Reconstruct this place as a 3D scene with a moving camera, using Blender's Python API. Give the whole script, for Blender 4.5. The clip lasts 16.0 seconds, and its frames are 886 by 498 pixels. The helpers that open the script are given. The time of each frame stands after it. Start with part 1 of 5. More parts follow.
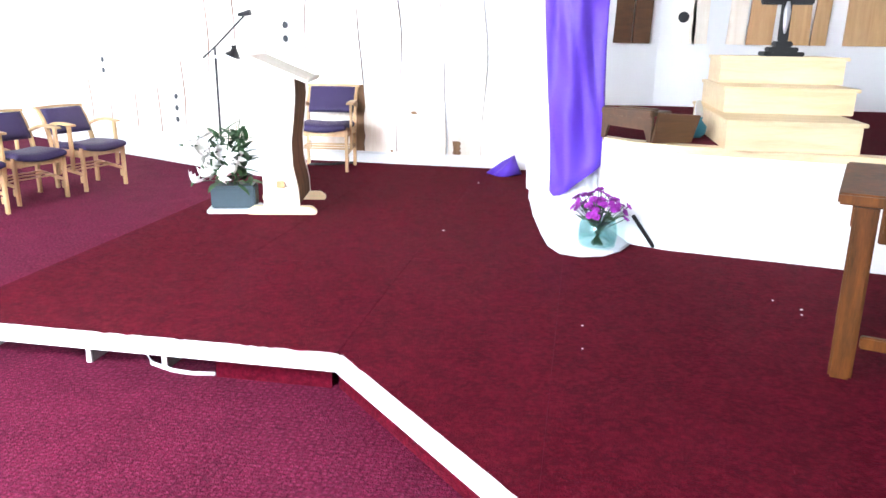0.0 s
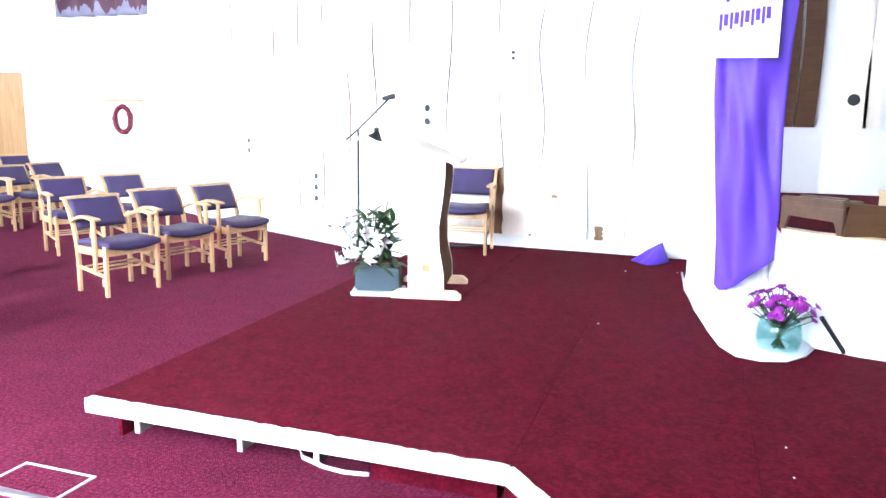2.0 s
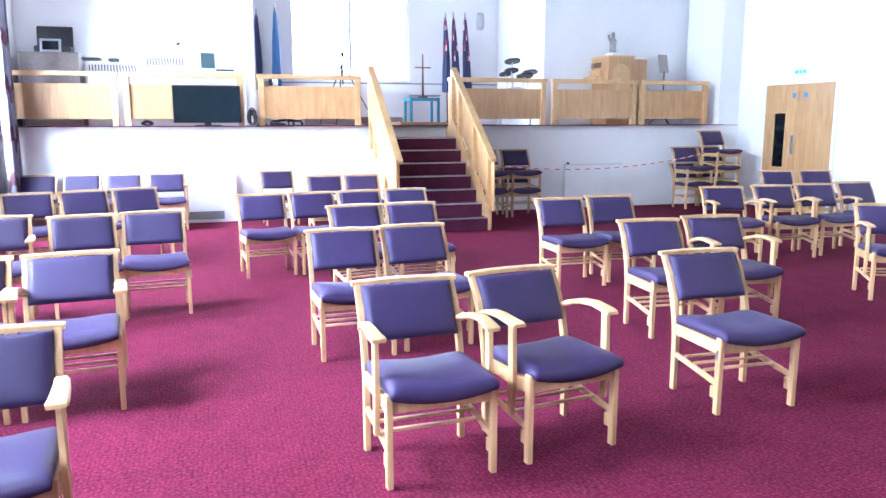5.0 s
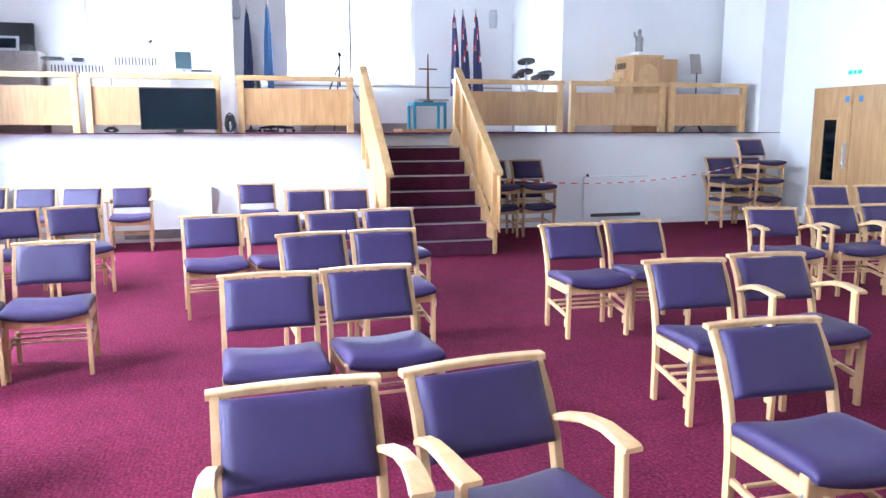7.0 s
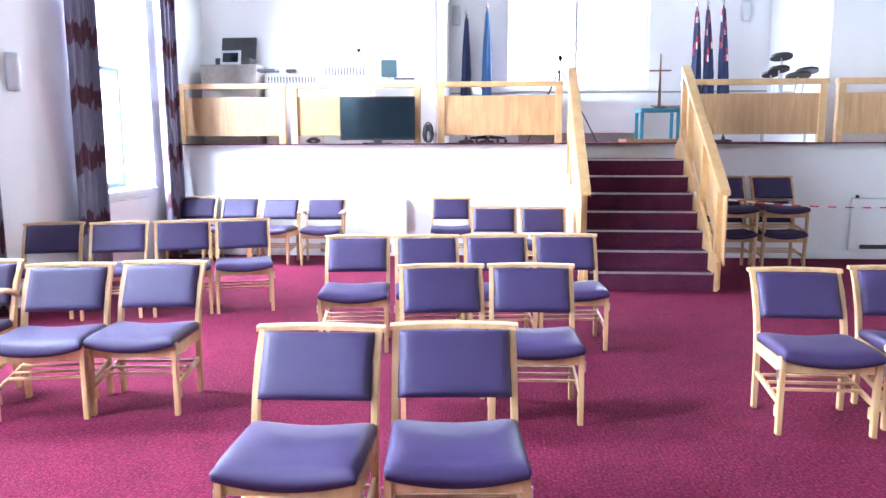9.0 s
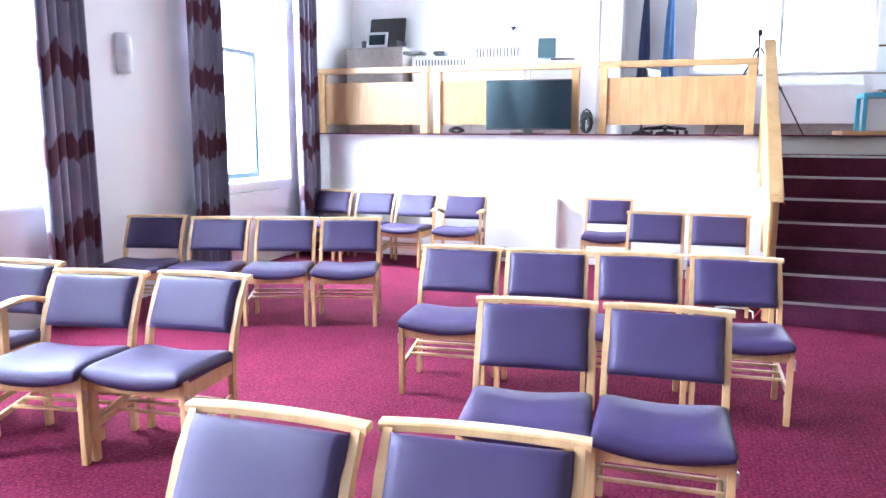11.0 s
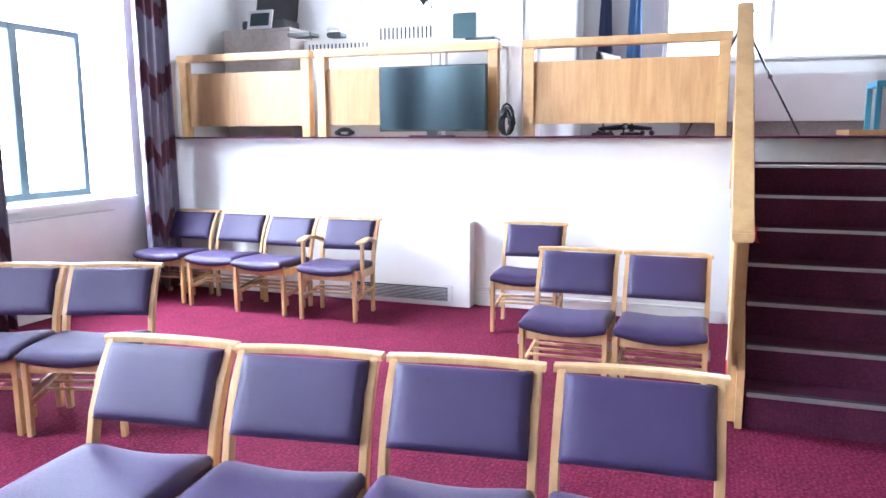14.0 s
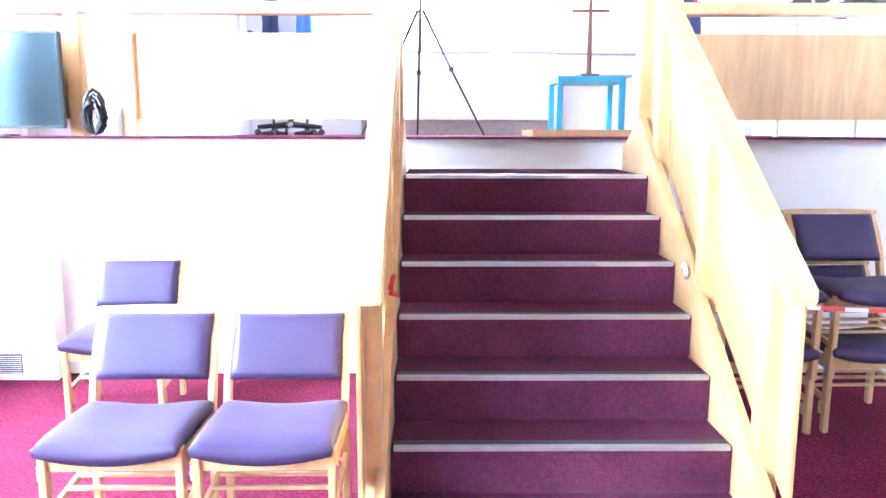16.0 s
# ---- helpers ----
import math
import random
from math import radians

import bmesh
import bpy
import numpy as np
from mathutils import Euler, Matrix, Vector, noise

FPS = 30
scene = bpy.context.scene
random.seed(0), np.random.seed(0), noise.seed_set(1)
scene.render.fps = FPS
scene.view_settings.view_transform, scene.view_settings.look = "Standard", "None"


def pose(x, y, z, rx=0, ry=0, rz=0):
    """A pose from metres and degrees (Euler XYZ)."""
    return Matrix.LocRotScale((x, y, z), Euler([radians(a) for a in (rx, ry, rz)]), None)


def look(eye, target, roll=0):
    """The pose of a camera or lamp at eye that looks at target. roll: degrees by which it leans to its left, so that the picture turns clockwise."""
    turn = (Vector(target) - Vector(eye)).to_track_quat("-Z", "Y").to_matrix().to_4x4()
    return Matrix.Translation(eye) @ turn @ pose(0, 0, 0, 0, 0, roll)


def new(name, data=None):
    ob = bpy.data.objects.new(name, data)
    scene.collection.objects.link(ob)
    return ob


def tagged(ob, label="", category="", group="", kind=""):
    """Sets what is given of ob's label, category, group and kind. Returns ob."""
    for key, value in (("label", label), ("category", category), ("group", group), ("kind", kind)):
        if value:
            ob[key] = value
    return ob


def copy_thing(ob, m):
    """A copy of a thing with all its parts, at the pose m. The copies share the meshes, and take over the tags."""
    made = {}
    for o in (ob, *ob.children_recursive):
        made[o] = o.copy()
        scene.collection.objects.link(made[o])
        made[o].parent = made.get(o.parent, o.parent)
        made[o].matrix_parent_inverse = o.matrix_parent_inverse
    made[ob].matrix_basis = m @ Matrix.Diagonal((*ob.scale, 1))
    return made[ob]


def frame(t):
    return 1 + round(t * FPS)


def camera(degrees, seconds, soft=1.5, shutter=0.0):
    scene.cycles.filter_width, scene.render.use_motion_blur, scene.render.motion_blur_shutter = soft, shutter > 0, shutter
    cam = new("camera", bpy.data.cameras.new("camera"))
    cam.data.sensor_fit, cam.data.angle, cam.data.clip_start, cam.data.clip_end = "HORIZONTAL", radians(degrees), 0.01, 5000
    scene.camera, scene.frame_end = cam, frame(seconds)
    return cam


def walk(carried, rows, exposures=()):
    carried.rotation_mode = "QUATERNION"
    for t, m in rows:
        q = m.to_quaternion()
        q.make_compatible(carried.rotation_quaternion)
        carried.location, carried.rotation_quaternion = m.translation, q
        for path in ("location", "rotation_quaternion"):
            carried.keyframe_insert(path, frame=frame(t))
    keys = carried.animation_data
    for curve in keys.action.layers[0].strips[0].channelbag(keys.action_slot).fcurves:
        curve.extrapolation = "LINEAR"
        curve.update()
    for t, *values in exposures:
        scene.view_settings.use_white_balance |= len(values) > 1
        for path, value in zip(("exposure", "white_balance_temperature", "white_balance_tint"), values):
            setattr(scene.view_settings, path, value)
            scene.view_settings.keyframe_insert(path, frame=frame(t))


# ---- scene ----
cam = camera(61.4, 16.0)
PATH = [
    (0, (0.742, 0.423, 1.505), (0.401, 2.317, 0.96), 0.8),
    (0.5, (0.668, 0.528, 1.511), (0.338, 2.421, 0.957), 0.9),
    (1, (0.592, 0.606, 1.519), (0.246, 2.5, 0.977), 0.9),
    (1.5, (0.513, 0.61, 1.514), (0.05, 2.508, 1.082), 0.7),
    (2, (0.405, 0.613, 1.505), (-0.229, 2.478, 1.161), 0.9),
    (2.5, (0.278, 0.614, 1.503), (-0.82, 2.253, 1.177), 0.8),
    (3, (0.114, 0.724, 1.502), (-1.382, 2.008, 1.167), 0.3),
    (3.5, (-0.072, 0.842, 1.52), (-1.859, 1.672, 1.179), 0.2),
    (6, (-1.574, 1.608, 1.558), (-3.472, 2.148, 1.226), -0.1),
    (6.5, (-1.874, 1.812, 1.561), (-3.776, 2.339, 1.235), -0.1),
    (7, (-2.21, 1.968, 1.567), (-4.119, 2.474, 1.246), 0.0),
    (7.5, (-2.483, 2.204, 1.553), (-4.427, 2.561, 1.245), -0.2),
    (8, (-2.742, 2.413, 1.551), (-4.718, 2.506, 1.253), -0.2),
    (10.5, (-4.297, 3.143, 1.532), (-6.226, 2.711, 1.229), 0.0),
    (11, (-4.644, 3.09, 1.518), (-6.509, 2.439, 1.207), 0.2),
    (11.5, (-5.005, 3.087, 1.524), (-6.836, 2.345, 1.212), 0.0),
    (12, (-5.365, 3.11, 1.524), (-7.194, 2.361, 1.214), -0.1),
    (12.5, (-5.785, 3.137, 1.516), (-7.616, 2.395, 1.205), -0.0),
    (13, (-6.178, 3.28, 1.524), (-8.013, 2.548, 1.213), -0.3),
    (13.5, (-6.589, 3.401, 1.522), (-8.43, 2.682, 1.213), -0.3),
    (14, (-7.001, 3.473, 1.526), (-8.859, 2.801, 1.219), -0.2),
    (14.5, (-7.412, 3.6, 1.526), (-9.312, 3.055, 1.223), 0.2),
    (15, (-7.863, 3.651, 1.53), (-9.801, 3.267, 1.221), 0.2),
    (15.5, (-8.274, 3.729, 1.531), (-10.244, 3.581, 1.218), 0.2),
    (16, (-8.657, 3.845, 1.524), (-10.633, 3.865, 1.214), 0.1),
]
EXPOSURES = [(0, 1.32, 6300, 12), (1.0, 1.32, 6250, 12), (2.0, 1.44, 5900, 12), (3.5, 1.28, 5200, 12), (5.0, 1.03, 5400, 12), (6.0, 0.88, 5500, 12), (7.0, 0.8, 5600, 12),
             (8.0, 1.02, 5700, 12), (10.5, 1.1, 5700, 12), (11.5, 0.9, 5800, 12), (14.0, 0.7, 5900, 12), (15.0, 1.12, 5750, 12), (15.5, 1.78, 5550, 12), (16.0, 2.45, 5450, 12)]
walk(cam, [(t, look(eye, target, roll)) for t, eye, target, roll in PATH], EXPOSURES)

# ---- light ----
world = bpy.data.worlds.new("sky_world")
world.use_nodes = True
scene.world = world
wn = world.node_tree.nodes
sky = wn.new("ShaderNodeTexSky")
sky.sky_type = "NISHITA"
sky.sun_disc = False
sky.sun_elevation, sky.sun_rotation = radians(48), radians(180)
wn["Background"].inputs["Strength"].default_value = 0.15
world.node_tree.links.new(sky.outputs[0], wn["Background"].inputs["Color"])

sun_data = bpy.data.lights.new("sun", "SUN")
sun_data.energy, sun_data.angle, sun_data.color = 1.5, radians(28), (1.0, 0.96, 0.9)
sun = new("sun", sun_data)
sun.matrix_world = look((-8, -11, 13.3), (-8.4, 0, 1))


def window_light(eye, target, w, h, watts, colour=(0.84, 0.92, 1.0)):
    d = bpy.data.lights.new("window_light", "AREA")
    d.shape, d.size, d.size_y, d.energy, d.color = "RECTANGLE", w, h, watts, colour
    ob = new("window_light", d)
    ob.matrix_world = look(eye, target)
    return ob


WIN_Z0, WIN_Z1 = 0.95, 4.1
# the last two windows are unseen, added to light the platform end
LEFT_WINDOWS = [(-12.71, -11.0), (-9.10, -7.35), (-5.9, -4.1), (-2.3, -0.5)]
# each window passes a low glow from the horizon and a stronger light from the sky above
for (a, b), low, high in zip(LEFT_WINDOWS, (230, 230, 210, 120), (880, 880, 880, 480)):
    window_light(((a + b) / 2, -2.05, 2.5), ((a + b) / 2, 4, 1.6), b - a - 0.1, 3.0, low)
    window_light(((a + b) / 2, -3.3, 4.5), ((a + b) / 2, 0.6, 0.3), b - a + 0.3, 2.4, high)
window_light((-16.9, 4.2, 3.5), (-10, 4.2, 2.2), 2.3, 2.0, 170)
window_light((-14.4, 0.4, 3.3), (-9, 0.4, 2.0), 1.1, 1.6, 80)


# ---- materials ----
def material(name, colour, rough=0.6, vary=0.15, scale=8.0, fine=120.0, bump=0.1, metal=0.0, stretch=None, tint=None, piece=0.0):
    m = bpy.data.materials.new(name)
    m.use_nodes = True
    n, l = m.node_tree.nodes, m.node_tree.links
    b = n["Principled BSDF"]
    b.inputs["Roughness"].default_value, b.inputs["Metallic"].default_value = rough, metal
    co = n.new("ShaderNodeTexCoord")
    src = co.outputs["Object"]
    if stretch:
        mp = n.new("ShaderNodeMapping")
        mp.inputs["Scale"].default_value = stretch
        l.new(src, mp.inputs[0])
        src = mp.outputs[0]
    big, small = n.new("ShaderNodeTexNoise"), n.new("ShaderNodeTexNoise")
    big.inputs["Scale"].default_value, small.inputs["Scale"].default_value = scale, fine
    big.inputs["Detail"].default_value = 6
    l.new(src, big.inputs["Vector"]), l.new(src, small.inputs["Vector"])
    mix = n.new("ShaderNodeMix")
    mix.data_type = "RGBA"
    dark = tint or tuple(c * (1 - 2 * vary) for c in colour)
    light = tuple(min(1, c * (1 + vary)) for c in colour)
    mix.inputs["A"].default_value, mix.inputs["B"].default_value = (*dark, 1), (*light, 1)
    add = n.new("ShaderNodeMath")
    add.operation = "MULTIPLY_ADD"
    add.inputs[1].default_value = 0.5
    l.new(small.outputs["Fac"], add.inputs[0])
    half = n.new("ShaderNodeMath")
    half.operation = "MULTIPLY_ADD"
    half.inputs[1].default_value, half.inputs[2].default_value = 1.6, -0.55
    l.new(big.outputs["Fac"], half.inputs[0])
    l.new(half.outputs[0], add.inputs[2])
    l.new(add.outputs[0], mix.inputs["Factor"])
    last = mix.outputs["Result"]
    if piece:
        info, hsv, ramp = n.new("ShaderNodeObjectInfo"), n.new("ShaderNodeHueSaturation"), n.new("ShaderNodeMapRange")
        ramp.inputs["To Min"].default_value, ramp.inputs["To Max"].default_value = 1 - piece, 1 + piece
        l.new(info.outputs["Random"], ramp.inputs["Value"])
        l.new(ramp.outputs[0], hsv.inputs["Value"]), l.new(last, hsv.inputs["Color"])
        last = hsv.outputs[0]
    l.new(last, b.inputs["Base Color"])
    if bump:
        bp = n.new("ShaderNodeBump")
        bp.inputs["Strength"].default_value, bp.inputs["Distance"].default_value = bump, 0.01
        l.new(small.outputs["Fac"], bp.inputs["Height"])
        l.new(bp.outputs[0], b.inputs["Normal"])
    return m


def wood(name, light, dark, rough=0.45, along=(1.0, 9.0, 9.0)):
    m = material(name, light, rough, 0.1, 2.2, 26.0, 0.06, stretch=along, tint=dark, piece=0.08)
    m.node_tree.nodes["Noise Texture"].inputs["Distortion"].default_value = 0.8
    return m


def carpet(name, colour, fleck, fine, amount, weave=0.0, grain=75.0, patch=5.0, sheen=0.0):
    m = material(name, colour, 0.95, 0.16, patch, fine, 0.9)
    n, l = m.node_tree.nodes, m.node_tree.links
    b = n["Principled BSDF"]
    old = b.inputs["Base Color"].links[0].from_socket
    co, vor, ramp, mix = n.new("ShaderNodeTexCoord"), n.new("ShaderNodeTexNoise"), n.new("ShaderNodeMapRange"), n.new("ShaderNodeMix")
    vor.inputs["Scale"].default_value, vor.inputs["Detail"].default_value = grain, 3
    ramp.inputs["From Min"].default_value, ramp.inputs["From Max"].default_value = 0.42, 0.78
    ramp.inputs["To Max"].default_value = amount
    mix.data_type = "RGBA"
    l.new(co.outputs["Object"], vor.inputs["Vector"]), l.new(vor.outputs["Fac"], ramp.inputs["Value"])
    l.new(ramp.outputs[0], mix.inputs["Factor"]), l.new(old, mix.inputs["A"])
    mix.inputs["B"].default_value = (*fleck, 1)
    l.new(mix.outputs["Result"], b.inputs["Base Color"])
    if weave:
        cell, dark, mul = n.new("ShaderNodeTexVoronoi"), n.new("ShaderNodeMapRange"), n.new("ShaderNodeMix")
        cell.distance, cell.inputs["Scale"].default_value, cell.inputs["Randomness"].default_value = "CHEBYCHEV", 46.0, 0.45
        dark.inputs["From Min"].default_value, dark.inputs["From Max"].default_value = 0.12, 0.55
        dark.inputs["To Min"].default_value, dark.inputs["To Max"].default_value = 1.0 + weave, 1.0 - weave
        mul.data_type, mul.blend_type = "RGBA", "MULTIPLY"
        mul.inputs["Factor"].default_value = 1.0
        l.new(co.outputs["Object"], cell.inputs["Vector"]), l.new(cell.outputs["Distance"], dark.inputs["Value"])
        l.new(mix.outputs["Result"], mul.inputs["A"]), l.new(dark.outputs[0], mul.inputs["B"])
        l.new(mul.outputs["Result"], b.inputs["Base Color"])
    b.inputs["Specular IOR Level"].default_value = 0.08
    b.inputs["Sheen Weight"].default_value, b.inputs["Sheen Roughness"].default_value = sheen, 0.5
    b.inputs["Sheen Tint"].default_value = (1.0, 0.72, 0.84, 1)
    return m


def glass(name, tint=(0.95, 0.98, 1.0), rough=0.02):
    m = bpy.data.materials.new(name)
    m.use_nodes = True
    b = m.node_tree.nodes["Principled BSDF"]
    b.inputs["Base Color"].default_value = (*tint, 1)
    b.inputs["Transmission Weight"].default_value, b.inputs["Roughness"].default_value, b.inputs["IOR"].default_value = 1.0, rough, 1.45
    return m


def thin_glass(name, tint):
    m = bpy.data.materials.new(name)
    m.use_nodes = True
    n, l = m.node_tree.nodes, m.node_tree.links
    clear, gloss, mix = n.new("ShaderNodeBsdfTransparent"), n.new("ShaderNodeBsdfGlossy"), n.new("ShaderNodeMixShader")
    clear.inputs["Color"].default_value = (*tint, 1)
    gloss.inputs["Roughness"].default_value = 0.03
    mix.inputs[0].default_value = 0.10
    l.new(clear.outputs[0], mix.inputs[1]), l.new(gloss.outputs[0], mix.inputs[2])
    l.new(mix.outputs[0], n["Material Output"].inputs["Surface"])
    return m


def glow(name, colour, strength):
    m = bpy.data.materials.new(name)
    m.use_nodes = True
    b = m.node_tree.nodes["Principled BSDF"]
    b.inputs["Base Color"].default_value = (*colour, 1)
    b.inputs["Emission Color"].default_value, b.inputs["Emission Strength"].default_value = (*colour, 1), strength
    return m


PLASTER = material("white_plaster", (0.81, 0.805, 0.80), 0.85, 0.02, 1.5, 90, 0.08)
PAINT = material("white_gloss_paint", (0.8, 0.8, 0.8), 0.4, 0.03, 3, 60, 0.04)
CEILING = material("grey_ceiling", (0.20, 0.195, 0.20), 0.7, 0.1, 2, 30, 0.05, stretch=(1.0, 8.0, 8.0))
CARPET = carpet("burgundy_carpet", (0.130, 0.0086, 0.034), (0.35, 0.08, 0.145), 130, 0.30, 0.34, 60.0)
CARPET_RED = carpet("deep_red_carpet", (0.080, 0.0015, 0.0090), (0.22, 0.009, 0.028), 120, 0.40, 0.0, 48.0, 9.0)
STAIR_CARPET = carpet("stair_carpet", (0.084, 0.019, 0.046), (0.19, 0.045, 0.085), 130, 0.24, 0.10, 60.0)
BEECH = wood("pale_beech", (0.60, 0.395, 0.205), (0.45, 0.265, 0.115), 0.42, (7.0, 7.0, 1.2))
OAK = wood("oak_veneer", (0.52, 0.325, 0.155), (0.38, 0.205, 0.08), 0.36, (9.0, 9.0, 0.9))
OAK_RAIL = wood("oak_rail", (0.62, 0.405, 0.195), (0.47, 0.275, 0.115), 0.36, (3.0, 3.0, 3.0))
BOARD = wood("pale_elm_board", (0.84, 0.77, 0.68), (0.76, 0.65, 0.52), 0.55, (8.0, 8.0, 0.8))
BARK = wood("bark_edge", (0.20, 0.10, 0.042), (0.07, 0.032, 0.013), 0.8, (4.0, 4.0, 1.0))
BARK_PALE = wood("weathered_bark", (0.34, 0.19, 0.09), (0.16, 0.08, 0.035), 0.8, (4.0, 4.0, 1.0))
PALE_OAK = wood("pale_oak", (0.82, 0.66, 0.42), (0.70, 0.51, 0.28), 0.4, (1.0, 9.0, 9.0))
TROUGH = material("slate_plastic", (0.035, 0.06, 0.075), 0.5, 0.1, 8, 90, 0.05)
DARKWOOD = wood("brown_stained_wood", (0.10, 0.043, 0.015), (0.045, 0.018, 0.007), 0.4, (1.0, 9.0, 9.0))
TABLEWOOD = wood("worn_oak", (0.17, 0.054, 0.010), (0.022, 0.008, 0.003), 0.42, (8.0, 8.0, 1.0))
GREYWOOD = wood("grey_laminate", (0.34, 0.30, 0.28), (0.26, 0.22, 0.20), 0.5, (1.0, 9.0, 9.0))
VINYL = material("purple_vinyl", (0.040, 0.0245, 0.084), 0.46, 0.08, 5, 420, 0.25)
BLACK = material("black_plastic", (0.015, 0.015, 0.017), 0.45, 0.2, 10, 200, 0.05)
SCREEN = material("dark_screen", (0.004, 0.007, 0.011), 0.12, 0.05, 3, 60, 0.0)
SCREEN.node_tree.nodes["Principled BSDF"].inputs["Specular IOR Level"].default_value = 0.5
SCREEN.node_tree.nodes["Principled BSDF"].inputs["Specular Tint"].default_value = (0.62, 0.85, 0.92, 1)
for mat, val in ((BARK, 0.1), (TABLEWOOD, 0.2), (VINYL, 0.36)):
    mat.node_tree.nodes["Principled BSDF"].inputs["Specular IOR Level"].default_value = val
for key, val in (("Sheen Weight", 0.03), ("Sheen Roughness", 0.35)):
    VINYL.node_tree.nodes["Principled BSDF"].inputs[key].default_value = val
STEEL = material("brushed_steel", (0.6, 0.6, 0.62), 0.35, 0.1, 20, 300, 0.05, 1.0)
NOSING = material("aluminium_nosing", (0.46, 0.47, 0.48), 0.38, 0.08, 20, 300, 0.05, 0.85)
# near-black for rubber, and for shade painted under the platform and in slots
RUBBER_AND_SHADE = material("dark_rubber_and_shade", (0.03, 0.035, 0.04), 0.7, 0.1, 20, 200, 0.1)
CYAN = material("turquoise_paint", (0.035, 0.25, 0.37), 0.45, 0.06, 5, 80, 0.03)
FRAMEGREY = material("blue_grey_frame", (0.045, 0.085, 0.11), 0.4, 0.08, 5, 80, 0.03)
PURPLE = material("purple_satin", (0.105, 0.035, 0.48), 0.52, 0.08, 3, 300, 0.12)
WHITECLOTH = material("white_cloth", (0.82, 0.82, 0.84), 0.8, 0.03, 4, 350, 0.15)
LETTER = material("purple_letters", (0.09, 0.03, 0.35), 0.7, 0.05)
GREEN = material("leaf_green", (0.035, 0.10, 0.03), 0.5, 0.3, 20, 90, 0.05)
PETALW = material("white_petal", (0.8, 0.78, 0.72), 0.6, 0.05, 20, 90, 0.05)
PETALP = material("magenta_petal", (0.36, 0.02, 0.38), 0.6, 0.25, 25, 90, 0.05)
VASE = thin_glass("vase_glass", (0.78, 0.93, 0.92))
PANE = glass("window_pane")
RED = material("dark_red_bead", (0.20, 0.008, 0.03), 0.6, 0.3, 30, 120, 0.2)
TAPER = material("tape_red", (0.65, 0.03, 0.03), 0.5, 0.05)
TAPEW = material("tape_white", (0.8, 0.8, 0.8), 0.5, 0.03)
EXITGREEN = glow("exit_green", (0.05, 0.45, 0.28), 0.35)
NAVY = material("flag_navy", (0.02, 0.03, 0.10), 0.7, 0.15, 8, 200, 0.1)
FLAGBLUE = material("flag_blue", (0.06, 0.16, 0.36), 0.7, 0.12, 8, 200, 0.1)
FLAGRED = material("flag_red", (0.42, 0.03, 0.05), 0.7, 0.12, 8, 200, 0.1)
GREY = material("light_grey_metal", (0.55, 0.56, 0.58), 0.45, 0.05, 8, 90, 0.03)
STONE = material("grey_statuette", (0.32, 0.31, 0.30), 0.6, 0.2, 15, 90, 0.1)
MONITOR = material("pale_teal_plastic", (0.07, 0.12, 0.135), 0.4, 0.05, 5, 80, 0.02)
BLUETAG = material("blue_notice", (0.08, 0.25, 0.55), 0.5, 0.04)


def curtain_material():
    m = material("striped_curtain", (0.25, 0.24, 0.32), 0.85, 0.12, 5, 300, 0.15)
    n, l = m.node_tree.nodes, m.node_tree.links
    b = n["Principled BSDF"]
    old = b.inputs["Base Color"].links[0].from_socket
    co, sep, wob, mul, add, cmp, mix = (n.new("ShaderNodeTexCoord"), n.new("ShaderNodeSeparateXYZ"), n.new("ShaderNodeTexNoise"),
        n.new("ShaderNodeMath"), n.new("ShaderNodeMath"), n.new("ShaderNodeMath"), n.new("ShaderNodeMix"))
    wob.inputs["Scale"].default_value = 4.5
    mp = n.new("ShaderNodeMapping")
    mp.inputs["Scale"].default_value = (1.6, 1.6, 0.12)
    l.new(co.outputs["Object"], sep.inputs[0]), l.new(co.outputs["Object"], mp.inputs[0]), l.new(mp.outputs[0], wob.inputs["Vector"])
    mul.operation, mul.inputs[1].default_value, mul.inputs[2].default_value = "MULTIPLY_ADD", 0.6, 0.0
    l.new(wob.outputs["Fac"], mul.inputs[0]), l.new(sep.outputs["Z"], mul.inputs[2])
    add.operation, add.inputs[1].default_value = "PINGPONG", 0.33
    l.new(mul.outputs[0], add.inputs[0])
    cmp.operation, cmp.use_clamp, cmp.inputs[1].default_value, cmp.inputs[2].default_value = "MULTIPLY_ADD", True, 40.0, -8.6
    l.new(add.outputs[0], cmp.inputs[0])
    mix.data_type = "RGBA"
    l.new(cmp.outputs[0], mix.inputs["Factor"]), l.new(old, mix.inputs["A"])
    mix.inputs["B"].default_value = (0.10, 0.04, 0.06, 1)
    l.new(mix.outputs["Result"], b.inputs["Base Color"])
    return m


CURTAIN = curtain_material()


SKYGLOW = glow("bright_overcast_sky", (0.96, 0.98, 1.0), 2.2)


# ---- mesh helpers ----
def finish(name, bm, mat, smooth=False):
    bmesh.ops.recalc_face_normals(bm, faces=bm.faces[:])
    me = bpy.data.meshes.new(name)
    bm.to_mesh(me)
    bm.free()
    for k in (mat if isinstance(mat, (list, tuple)) else [mat]):
        me.materials.append(k)
    if smooth:
        me.shade_smooth()
    return me


def part(name, bm, mat, parent=None, label="", smooth=False, kind=""):
    ob = new(name, finish(name, bm, mat, smooth))
    if parent is not None:
        ob.parent = parent
    if label:
        ob["label"] = label
    if kind:
        ob["kind"] = kind
    return ob


def thing(name, m=None, label="", category="", group="", kind=""):
    ob = new(name)
    ob.empty_display_size = 0.1
    if m is not None:
        ob.matrix_basis = m
    return tagged(ob, label, category, group, kind)


